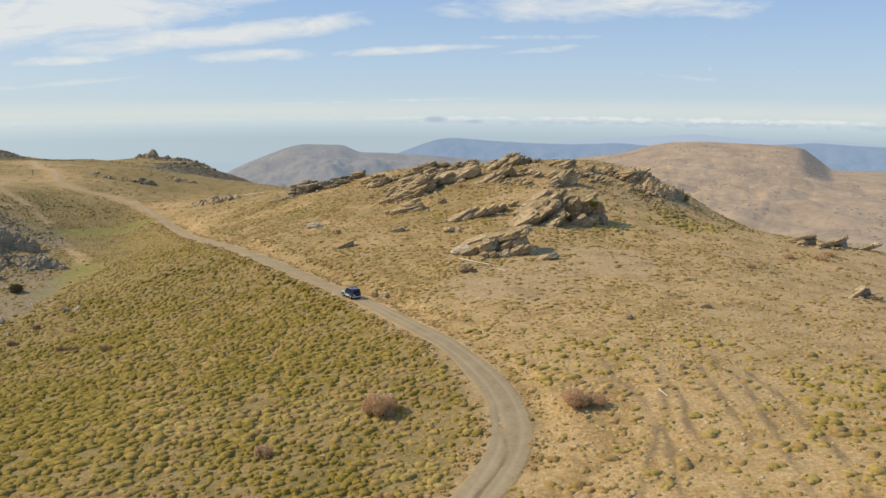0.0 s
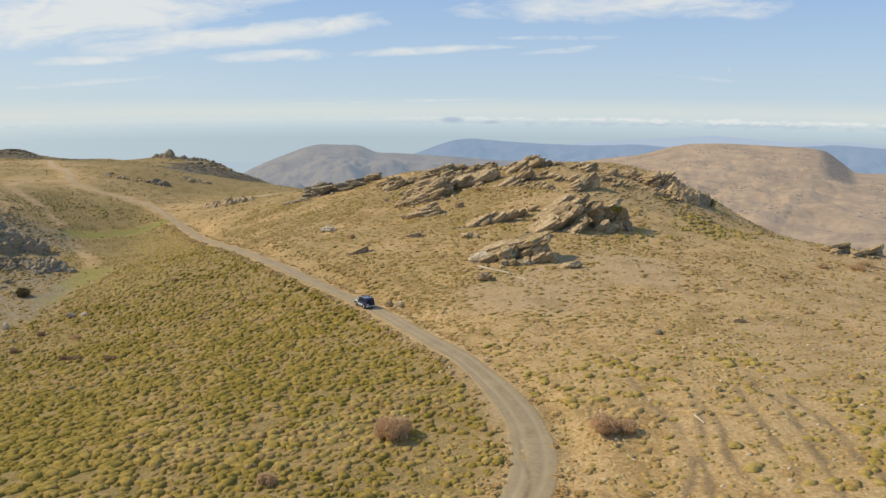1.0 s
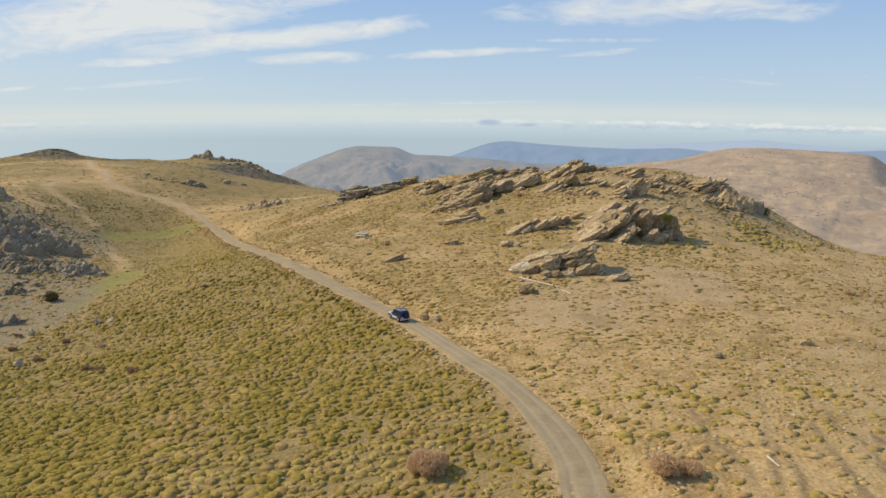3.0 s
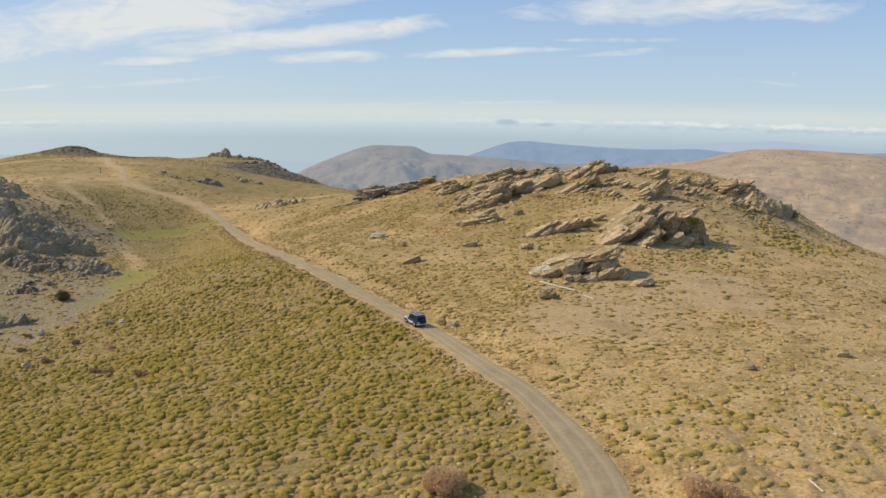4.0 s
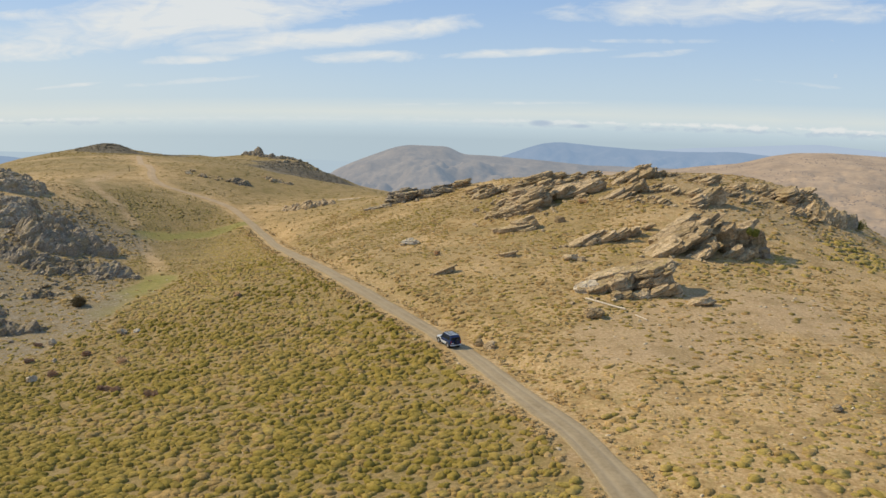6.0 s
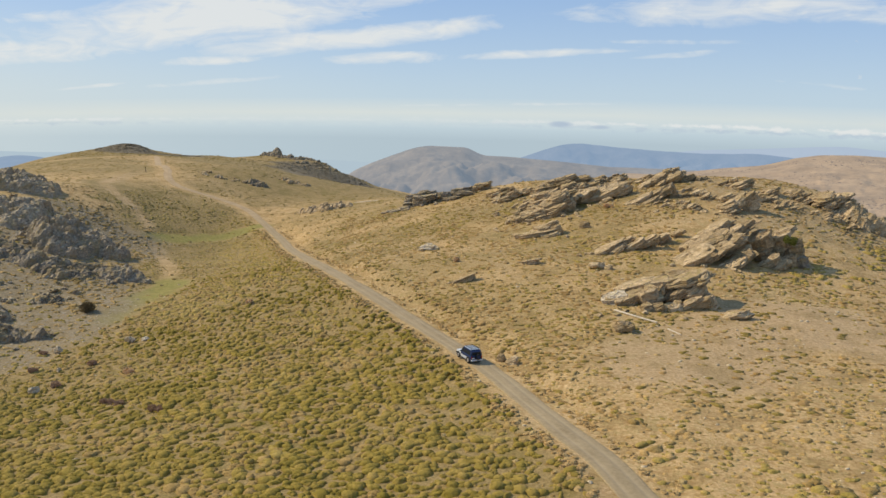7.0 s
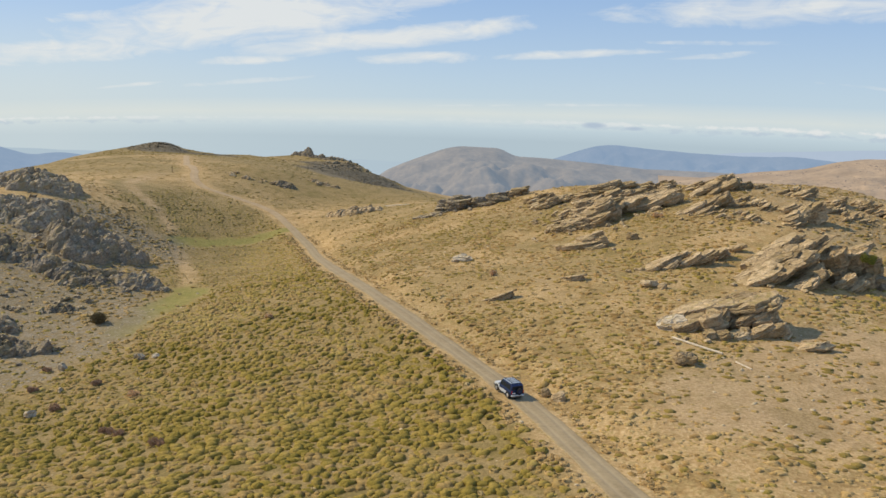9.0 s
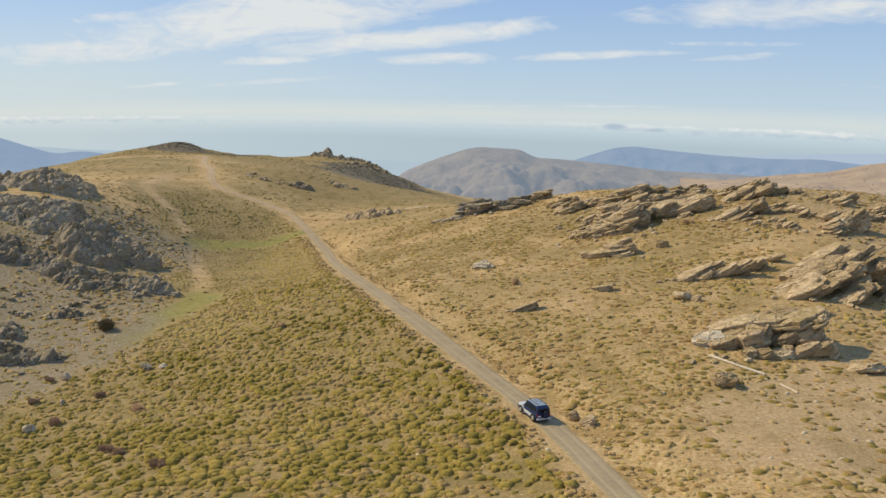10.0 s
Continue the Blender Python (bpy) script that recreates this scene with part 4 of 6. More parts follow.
def set_stone(name, me, mat, x, y, z, size, rx, ry, rz, parent=None):
    ob = new(name, me)
    if parent is not None:
        ob.parent = parent
    ob.matrix_basis = pose(x, y, z, rx, ry, rz) @ Matrix.Diagonal((*size, 1))
    if mat is not None and me.materials[0] != mat:
        ob.material_slots[0].link, ob.material_slots[0].material = "OBJECT", mat
    return ob


def loose_blocks(base, x, y, wide, deep, size, count, rng, mat=None):
    """Small blocks that have come to lie below a rock."""
    z0 = base.matrix_basis.translation.z
    for k in range(count):
        px, py = rng.uniform(-0.6, 0.6) * wide, -deep * 0.45 - rng.uniform(0, 0.5) * deep
        s = rng.uniform(0.3, 1.0) * size
        set_stone("fallen_block", STONES[int(rng.integers(len(STONES)))], mat, px, py, ground_at(x + px, y + py) - z0 + s * 0.25,
                  (s * 1.3, s, s * 0.7), rng.uniform(-20, 20), rng.uniform(-20, 20), rng.uniform(0, 180), base)


def bed_outcrop(x, y, wide, deep, tall, count, seed, label, dip=26, lean=12, turn=0, mat=None, loose=5, piece=2.4, thick=0.17, spread=7):
    """Beds of schist that come out of the slope in stacks, rising towards +x; piece: half the length of a bed."""
    rng = np.random.default_rng(seed)
    base = empty_at("rock_outcrop", x, y)
    z0 = base.matrix_basis.translation.z
    tagged(base, label, "rock", "rock outcrops on the hill")
    c, s = math.cos(radians(turn)), math.sin(radians(turn))
    for k in range(count):
        a, r = rng.uniform(0, 2 * math.pi), rng.random() ** 0.6
        u, v = math.cos(a) * r * wide * 0.5, math.sin(a) * r * deep * 0.5
        px, py = c * u - s * v, s * u + c * v
        rise = tall * (1 - r * r) ** 0.6 * (0.7 + 0.7 * (u / wide + 0.5)) * rng.uniform(0.55, 1.0)
        long = piece * rng.uniform(0.55, 1.25) * (1.1 - 0.35 * r)
        half = max(0.16, thick * long * rng.uniform(0.7, 1.4))
        wide_of = long * rng.uniform(0.42, 0.72)
        ground = ground_at(x + px, y + py) - z0
        for j in range(min(5, 1 + int(rise / (2.2 * half)))):
            up = max(rise * 0.8 - 0.4 * half - j * 1.8 * half, -0.6 * half)
            set_stone("slab", SLABS[int(rng.integers(len(SLABS)))], mat, px + rng.uniform(-0.25, 0.25) * long, py + rng.uniform(-0.25, 0.12) * wide_of * (1 if j else 0), ground + up,
                      (long * rng.uniform(0.85, 1.1), wide_of, half), lean + rng.uniform(-spread, spread), -dip + rng.uniform(-spread, spread) * 0.7, turn + rng.uniform(-12, 12), base)
    loose_blocks(base, x, y, wide, deep, min(0.8, 0.2 + tall * 0.12), loose, rng, mat)
    return base


def placed_outcrop(x, y, label, pieces, loose=0, reach=(8, 4)):
    """Slabs and blocks set one by one: stock, offset, height over the ground, half sizes, lean, dip, turn and material."""
    rng = np.random.default_rng(int(abs(x) * 7 + y))
    base = empty_at("rock_outcrop", x, y)
    z0 = base.matrix_basis.translation.z
    tagged(base, label, "rock", "rock outcrops on the hill")
    for k, (stock, px, py, up, size, lean, dip, turn, mat) in enumerate(pieces):
        set_stone("block" if stock is BLOCKS else "slab", stock[(k * 5 + int(x)) % len(stock)], mat, px, py, ground_at(x + px, y + py) - z0 + up, size, lean, -dip, turn, base)
    loose_blocks(base, x, y, *reach, 0.6, loose, rng)
    return base


def cells(u, v, size, seed):
    """Uneven blocks: for each place a random number, the way from the block's centre, and the gap to the next block."""
    a, b = u / size, v / size
    i0, j0 = np.floor(a).astype(int), np.floor(b).astype(int)
    near, second = np.full(u.shape, 9.0), np.full(u.shape, 9.0)
    rnd, du, dv = np.zeros(u.shape), np.zeros(u.shape), np.zeros(u.shape)
    for di in (-1, 0, 1):
        for dj in (-1, 0, 1):
            i, j = i0 + di, j0 + dj
            ca = i + 0.5 + 0.9 * (LATTICE[(i + seed) & 255, (j + 3 * seed) & 255] - 0.5)
            cb = j + 0.5 + 0.9 * (LATTICE[(i + 91 + seed) & 255, (j + 57) & 255] - 0.5)
            d = np.hypot(a - ca, b - cb)
            closer = d < near
            second = np.where(closer, near, np.minimum(second, d))
            rnd = np.where(closer, LATTICE[(i + 17) & 255, (j + 133 + seed) & 255], rnd)
            du, dv = np.where(closer, a - ca, du), np.where(closer, b - cb, dv)
            near = np.where(closer, d, near)
    return rnd, du * size, dv * size, second - near


def crag_mass(base, wide, deep, tall, seed, turn=0.0, mat=None, step=0.34, blocks=(6.0, 2.7, 1.2), rim=0.9):
    """Fractured bedrock: a mound broken into tilted blocks of three sizes, with deep clefts between them and steep sides."""
    u, v = np.meshgrid(np.arange(-wide * 0.62, wide * 0.62, step), np.arange(-deep * 0.66, deep * 0.66, step))
    off = seed * 37.7
    wu, wv = u + 1.4 * ripple(u + off, v, 4.0, 3), v + 1.4 * ripple(u, v + off, 4.0, 3)
    env = 1 - (2 * u / wide) ** 2 - (2 * v / deep) ** 2 + 1.2 * ripple(u + off, v * 1.3, max(2.5, wide * 0.24), 4)
    body = np.clip(env, 0, 1.1) ** rim
    h = 0.72 * tall * body * (1 + 0.7 * ripple(u - off, v, 9.0, 3))
    for k, size in enumerate(blocks):
        if size > wide * 0.6:
            continue
        rnd, du, dv, gap = cells(wu + off, wv, size, seed + 11 * k)
        lean_u, lean_v = 0.35 + 0.9 * (np.modf(rnd * 7.3)[0] - 0.5), -0.1 + 0.9 * (np.modf(rnd * 13.7)[0] - 0.5)
        h = h + np.clip(env * 2, 0, 1) * (0.34 * size * (rnd - 0.5) + 0.50 * (du * lean_u + dv * lean_v) - 0.14 * size * clamp01(1 - gap / 0.18))
    h = h + 0.28 * ripple(u, v + off, 0.9, 2)
    edge = np.clip(env / 0.22, 0, 1)
    h = h * edge - 0.6 * (1 - edge)
    c, s = math.cos(radians(turn)), math.sin(radians(turn))
    px, py = c * u - s * v, s * u + c * v
    ox, oy, z0 = base.matrix_basis.translation
    z = height(ox + px, oy + py) - z0 + h
    live = env > -0.1
    faces = grid_faces(u.shape[1], u.shape[0])
    faces = faces[live.ravel()[faces].all(1)]
    used, back = np.unique(faces, return_inverse=True)
    verts = np.stack([px + 0.22 * h + 0.2 * ripple(u + 9, v, 1.0, 2), py - 0.10 * h + 0.2 * ripple(u, v + 9, 1.0, 2), z], -1).reshape(-1, 3)[used]
    ob = sheet("bedrock", verts, back.reshape(-1, 4), mat or DARK_ROCK, smooth=False)
    ob.parent = base
    return ob


def crag(x, y, wide, deep, tall, count, seed, label, turn=0.0, mat=None, bedrock=True, rim=0.9, big=1.3):
    """A fractured rock mass with loose blocks round it."""
    rng = np.random.default_rng(seed)
    base = empty_at("crag", x, y)
    z0 = base.matrix_basis.translation.z
    tagged(base, label, "rock", "rock outcrops on the hill")
    c, s = math.cos(radians(turn)), math.sin(radians(turn))
    if bedrock:
        crag_mass(base, wide, deep, tall, seed, turn, mat, step=0.38 if wide > 15 else 0.28, blocks=(3.8, 1.8, 0.9) if wide > 15 else (2.2, 1.0), rim=rim)
    for k in range(count):
        a, r = rng.uniform(0, 2 * math.pi), math.sqrt(rng.random())
        r = 0.6 + 0.6 * r if bedrock else r
        u, v = math.cos(a) * r * wide / 2, math.sin(a) * r * deep / 2
        px, py = c * u - s * v, s * u + c * v
        k_size = big * (0.2 + 0.8 * rng.random() ** 2)
        size = (k_size, k_size * rng.uniform(0.7, 1.1), k_size * rng.uniform(0.45, 0.8))
        set_stone("block", KNOBS[int(rng.integers(len(KNOBS)))], mat or DARK_ROCK, px, py, ground_at(x + px, y + py) - z0 + 0.2 * size[2],
                  size, rng.uniform(-18, 18), rng.uniform(-28, 6), rng.uniform(0, 360), base)
    return base


def boulder(x, y, size, seed, label, mat=None, tilt=(0, -15)):
    rng = np.random.default_rng(seed)
    mat = mat or TAN_ROCK
    ob = set_stone("boulder", (STONES if size[0] < 1.2 else KNOBS if size[2] > 0.8 else SLABS)[int(rng.integers(6))], mat, x, y, ground_at(x, y) + size[2] * 0.45, size, tilt[0], tilt[1], rng.uniform(-20, 20))
    return tagged(ob, label, "rock", "loose rocks")


def build_rocks():
    tan = "tilted beds of weathered tan schist rising from dry grass"
    placed_outcrop(3.0, 151.0, "broad tan rock with a pale end and a shaded hollow", [
        (SLABS, -3.2, 1.7, 0.75, (2.7, 1.7, 0.7), 22, 15, 0, PALE_ROCK), (SLABS, -1.2, 2.2, 0.8, (3.4, 2.4, 0.9), 20, 18, 6, None), (BLOCKS, 1.5, 1.2, 1.15, (1.9, 1.7, 1.35), 12, 20, 0, None),
        (SLABS, -0.4, 4.2, 1.6, (3.8, 1.8, 0.7), 10, 17, -4, None), (BLOCKS, 4.8, 6.2, 1.5, (4.6, 1.4, 1.9), 4, 14, 0, None), (SLABS, 4.4, 4.4, 3.0, (3.6, 2.0, 0.5), 12, 13, 4, None),
        (SLABS, 7.4, 3.9, 3.5, (3.4, 2.3, 0.65), 8, 18, -4, None), (BLOCKS, 8.6, 3.6, 1.7, (2.3, 1.6, 1.5), 10, 22, 4, None), (SLABS, 9.6, 3.4, 3.9, (1.7, 1.5, 0.55), 4, 26, 10, None),
        (SLABS, 7.8, 0.6, 0.75, (2.5, 0.95, 0.6), 16, 27, 12, None), (SLABS, 9.6, 0.8, 0.9, (2.1, 0.9, 0.6), 14, 31, 6, None), (BLOCKS, 10.8, 1.8, 0.8, (1.2, 1.0, 1.0), 8, 24, 0, None),
        (BLOCKS, 1.2, -1.3, 0.35, (1.0, 0.8, 0.55), 10, 8, 20, None), (BLOCKS, 3.2, -1.0, 0.40, (1.1, 0.8, 0.6), 14, 10, -20, None), (SLABS, 5.0, -0.4, 0.30, (1.4, 0.9, 0.45), 12, 6, 30, None), (SLABS, 4.0, 3.6, 0.6, (2.2, 1.2, 0.7), 24, 28, 4, None), (SLABS, 5.8, 2.4, 1.3, (2.1, 1.1, 0.7), 20, 30, -4, None), (BLOCKS, 3.0, 3.0, 1.6, (1.6, 1.2, 1.0), 14, 22, 10, None), (BLOCKS, 6.0, 0.8, 0.35, (0.8, 0.7, 0.6), 0, 14, 60, None),
    ], 7, (14, 5))
    placed_outcrop(17.0, 175.0, "tall tilted tan slabs with dark fissures between them", [
        (BLOCKS, -1.0, 1.2, 1.4, (5.0, 2.4, 1.5), 30, 30, -4, None), (SLABS, -3.9, -1.0, 1.2, (3.5, 1.7, 0.6), 36, 30, -6, None), (SLABS, -2.2, 0.8, 2.5, (3.9, 1.6, 0.6), 35, 31, -2, None), (SLABS, -0.2, -0.8, 2.2, (3.6, 1.5, 0.65), 38, 32, -8, None),
        (SLABS, 1.4, 0.8, 3.4, (3.4, 1.6, 0.7), 34, 30, 0, None), (SLABS, -0.4, 2.4, 3.9, (3.7, 1.5, 0.6), 30, 29, 4, None), (SLABS, 2.4, 2.4, 4.6, (3.0, 1.4, 0.6), 30, 33, -4, None), (SLABS, -4.6, -2.5, 0.6, (3.0, 1.5, 0.6), 34, 28, -8, None), (SLABS, -1.8, -2.3, 0.9, (3.2, 1.3, 0.55), 38, 31, 0, None),
        (SLABS, 4.1, -1.7, 1.3, (3.4, 1.5, 0.65), 36, 33, 4, None), (SLABS, 2.8, -3.0, 0.6, (2.6, 1.3, 0.55), 34, 30, 0, None), (SLABS, 4.6, -0.4, 2.0, (2.4, 1.3, 0.6), 34, 34, -4, None), (SLABS, -3.4, 2.6, 2.4, (2.6, 1.2, 0.5), 26, 26, 8, None),
        (SLABS, 3.6, 3.4, 5.1, (3.4, 1.7, 0.6), 22, 30, -4, None), (SLABS, -0.4, 4.4, 4.6, (3.8, 1.6, 0.6), 18, 26, 6, None), (BLOCKS, 1.5, 4.6, 2.4, (5.5, 2.2, 2.2), 12, 26, 0, None),
        (BLOCKS, 8.4, 3.2, 3.9, (2.1, 1.7, 1.7), 24, 24, 0, None), (BLOCKS, 9.3, 3.8, 1.3, (2.0, 1.5, 1.6), 16, 22, 10, None), (SLABS, 9.6, 1.2, 1.2, (2.7, 1.2, 0.8), 30, 33, 6, None),
        (SLABS, 11.2, 1.4, 0.6, (2.0, 1.0, 0.55), 26, 30, 12, None), (BLOCKS, 11.8, 5.0, 3.7, (2.4, 1.7, 1.7), 14, 22, -6, None), (BLOCKS, 14.4, 5.6, 2.3, (2.3, 2.0, 2.3), 6, 10, 10, None), (BLOCKS, 13.2, 3.6, 0.9, (1.7, 1.4, 1.2), 10, 16, 0, None),
        # first block is darker rock, to give this end its shade
        (BLOCKS, 15.8, 4.6, 0.8, (1.5, 1.2, 1.2), 4, 8, 30, DARK_ROCK), (SLABS, 12.2, 6.4, 5.0, (2.6, 1.3, 0.6), 12, 24, 6, None),
    ], 8, (20, 7))
    # ledges below the crest
    placed_outcrop(2.5, 182.0, "row of tilted tan ledges rising from dry grass", [
        (SLABS, -4.2, -0.8, 0.7, (3.6, 1.1, 0.45), 20, 30, 4, None), (SLABS, -2.6, -1.6, 0.4, (2.8, 0.9, 0.40), 22, 32, 8, None), (SLABS, -1.6, 0.4, 1.2, (2.9, 1.0, 0.5), 16, 30, 0, None),
        (SLABS, 0.6, -0.8, 0.9, (3.3, 1.0, 0.55), 20, 34, 4, None), (SLABS, 2.6, 0.2, 1.2, (2.8, 1.1, 0.6), 16, 32, -4, None), (BLOCKS, 3.6, 0.8, 0.7, (1.3, 0.9, 0.9), 12, 26, 0, None),
        (SLABS, 5.4, 3.6, 1.0, (2.3, 1.2, 0.6), 14, 30, 0, None), (BLOCKS, 6.6, 4.4, 0.6, (1.2, 0.9, 0.8), 8, 26, 10, None), (SLABS, 9.0, 7.6, 0.7, (1.7, 0.9, 0.45), 14, 30, 0, None), (SLABS, -5.8, -2.6, 0.2, (2.2, 1.0, 0.35), 22, 24, -6, None),
    ], 6, (16, 4))
    placed_outcrop(-16.4, 198.5, "flat grey-tan schist slab lying on the slope", [
        (SLABS, -0.8, -0.2, 0.8, (4.6, 1.6, 0.5), 8, 12, 0, None), (SLABS, 1.2, 0.9, 1.7, (3.6, 1.5, 0.5), 10, 15, 4, None), (SLABS, 2.4, 1.0, 2.4, (1.9, 1.1, 0.4), 8, 20, -4, None), (BLOCKS, 3.6, 0.2, 0.9, (1.3, 1.2, 1.1), 8, 18, 0, None), (SLABS, 2.6, -1.4, 0.3, (1.7, 0.9, 0.4), 12, 16, 20, None), (BLOCKS, 9.4, 2.6, 0.5, (1.2, 0.9, 0.8), 6, 10, 0, None),
    ], 5, (11, 4))
    # broken mass at the shoulder of the knoll
    bed_outcrop(-19.5, 219, 15, 9, 3.2, 34, 5, tan, dip=17, lean=12, piece=1.9, thick=0.2, spread=11)
    bed_outcrop(-14.5, 219, 10, 9, 6.0, 20, 25, "massive tan beds with a deep shaded overhang", dip=22, lean=16, piece=2.6, thick=0.24, spread=11)
    bed_outcrop(-17, 229, 14, 8, 4.6, 28, 20, tan, dip=22, lean=14, piece=2.2, thick=0.22, spread=11)
    bed_outcrop(-15, 239, 16, 8, 4.4, 28, 28, "ragged tan beds along the skyline of the knoll", dip=18, lean=6, piece=2.4)
    bed_outcrop(-28, 240, 14, 7, 2.6, 14, 29, tan, dip=20, lean=8, piece=2.2)
    placed_outcrop(-4.0, 222.0, "long pale slabs tilted out of the slope", [
        (SLABS, -3.8, 0.6, 2.2, (3.4, 1.7, 1.1), 22, 26, 4, None), (SLABS, 0.4, 0.2, 1.7, (5.6, 1.5, 0.8), 30, 25, 2, None), (SLABS, 3.0, 1.8, 1.9, (4.2, 1.3, 0.7), 22, 27, -4, None), (SLABS, 5.2, 0.2, 1.0, (2.6, 1.2, 0.6), 20, 30, 6, None),
        (BLOCKS, 4.4, 2.4, 0.9, (1.6, 1.2, 1.0), 10, 26, 0, None), (SLABS, 1.4, -1.6, 0.3, (2.0, 0.9, 0.45), 20, 26, 10, None), (BLOCKS, 6.8, 1.4, 0.5, (1.0, 0.8, 0.7), 10, 20, 20, None), (SLABS, -2.6, 3.4, 2.0, (3.6, 1.4, 0.7), 12, 24, 0, None),
    ], 9, (14, 5))
    bed_outcrop(-6, 240, 14, 6, 2.4, 12, 8, tan, dip=18, lean=6, piece=2.0)
    placed_outcrop(11.0, 227.5, "high tilted tan slabs on the crest of the knoll", [
        (SLABS, -2.2, 0.4, 1.3, (3.0, 1.5, 0.6), 22, 26, 0, None), (SLABS, -0.2, 1.4, 2.3, (2.5, 1.3, 0.55), 20, 28, 4, None), (BLOCKS, 0.9, 1.6, 2.9, (1.2, 1.0, 0.7), 12, 22, 0, None), (SLABS, 2.4, 0.2, 1.6, (2.6, 1.7, 0.8), 34, 26, -6, None), (BLOCKS, 4.0, 1.2, 1.3, (1.3, 1.1, 1.2), 16, 20, 0, None),
        (SLABS, -4.4, -0.6, 0.6, (2.2, 1.0, 0.45), 20, 26, 6, None), (SLABS, 5.4, 1.8, 0.7, (1.6, 1.0, 0.6), 14, 24, 10, None), (BLOCKS, 0.4, 2.4, 0.9, (2.6, 1.2, 1.1), 8, 24, 0, None), (SLABS, -1.2, -1.2, 0.4, (1.9, 0.8, 0.4), 24, 30, 0, None), (BLOCKS, 2.9, 1.7, 2.5, (0.9, 0.8, 0.7), 10, 18, 20, None),
    ], 8, (12, 4))
    placed_outcrop(8.0, 215.0, "tilted tan ledges below the crest", [
        (SLABS, -2.6, -0.4, 0.8, (3.6, 1.3, 0.55), 22, 30, 4, None), (SLABS, 0.2, 0.4, 1.2, (4.2, 1.4, 0.6), 24, 32, 0, None), (SLABS, 2.4, 0.2, 1.4, (3.0, 1.3, 0.7), 22, 34, -4, None), (BLOCKS, 4.0, 0.8, 0.8, (1.4, 1.0, 1.0), 12, 28, 0, None), (SLABS, -0.8, -2.0, 0.3, (2.2, 1.0, 0.4), 22, 28, 6, None),
    ], 9, (14, 5))
    bed_outcrop(18, 216, 12, 9, 1.3, 12, 21, tan, dip=26, lean=16, piece=1.7)
    bed_outcrop(24, 206, 8, 6, 2.4, 9, 11, tan, dip=28, lean=18, piece=2.0)
    placed_outcrop(25.5, 206.5, "jutting tan slab with a dark shaded side", [
        (SLABS, -0.8, 0.2, 1.6, (3.6, 1.5, 0.8), 24, 33, 2, None), (SLABS, 1.0, 0.8, 2.3, (3.2, 1.5, 0.8), 18, 36, -4, None), (BLOCKS, 2.6, 1.0, 1.5, (1.5, 1.3, 1.5), 8, 26, 0, None), (SLABS, -2.8, 1.6, 2.2, (1.6, 1.1, 0.6), 14, 20, 0, None), (BLOCKS, -1.4, 1.8, 1.6, (1.2, 0.9, 1.2), 8, 14, 0, None),
    ], 7, (9, 4))
    for k, (x, y, wide, deep) in enumerate(((2, 236, 18, 7), (17, 230, 14, 7), (-8, 229, 18, 9), (14, 209, 16, 9), (33, 214, 16, 10), (-24, 228, 16, 10), (46, 212, 12, 7))):
        bed_outcrop(x, y, wide, deep, 0.9, 20, 70 + k, "small broken tan ledges in dry grass", dip=25, lean=14, piece=1.15, loose=10, spread=12)
    bed_outcrop(12, 243, 12, 6, 2.6, 14, 80, "ragged tan beds on the skyline of the knoll", dip=22, lean=6, piece=1.7)
    bed_outcrop(-2, 246, 12, 6, 2.2, 12, 81, "ragged tan beds on the skyline of the knoll", dip=20, lean=6, piece=1.6)
    bed_outcrop(28, 224, 9, 5, 3.0, 10, 12, tan, dip=24, lean=8, piece=1.9)
    bed_outcrop(35, 222, 8, 5, 1.8, 8, 23, tan, dip=24, lean=8, piece=1.7)
    bed_outcrop(40.5, 223, 8, 5, 2.4, 9, 24, "rust-stained tan beds on the crest", dip=22, lean=6, piece=1.7)
    bed_outcrop(46.5, 219.5, 11, 7, 4.4, 16, 13, tan, dip=28, lean=12, piece=2.6, thick=0.2)
    crag(52.5, 217, 11, 8, 4.5, 12, 14, "ragged dark rocks at the end of the crest", mat=TAN_ROCK)
    crag(59.5, 221, 5, 4, 4.0, 5, 46, "dark rock knob at the end of the crest", mat=DARK_ROCK)
    # the saddle
    bed_outcrop(-57.5, 257, 12, 6, 5.0, 15, 6, "grey-brown rock ridge along the saddle", mat=DARK_ROCK, dip=10, lean=6, piece=2.6, thick=0.24)
    bed_outcrop(-48, 257, 11, 5, 3.6, 12, 26, "dark overhanging rock ridge along the saddle", mat=DARK_ROCK, dip=6, lean=2, piece=2.6, thick=0.26)
    bed_outcrop(-40.5, 262, 11, 5, 3.0, 12, 7, "brown rock beds on the saddle", dip=15, lean=6, piece=2.2)
    bed_outcrop(-32, 247, 9, 5, 2.4, 9, 27, tan, dip=20, lean=8, piece=1.9)
    bed_outcrop(-63, 252, 12, 5, 0.8, 9, 30, "low brown ledges in the grass of the saddle", mat=DARK_ROCK, dip=14, lean=10, piece=1.6)
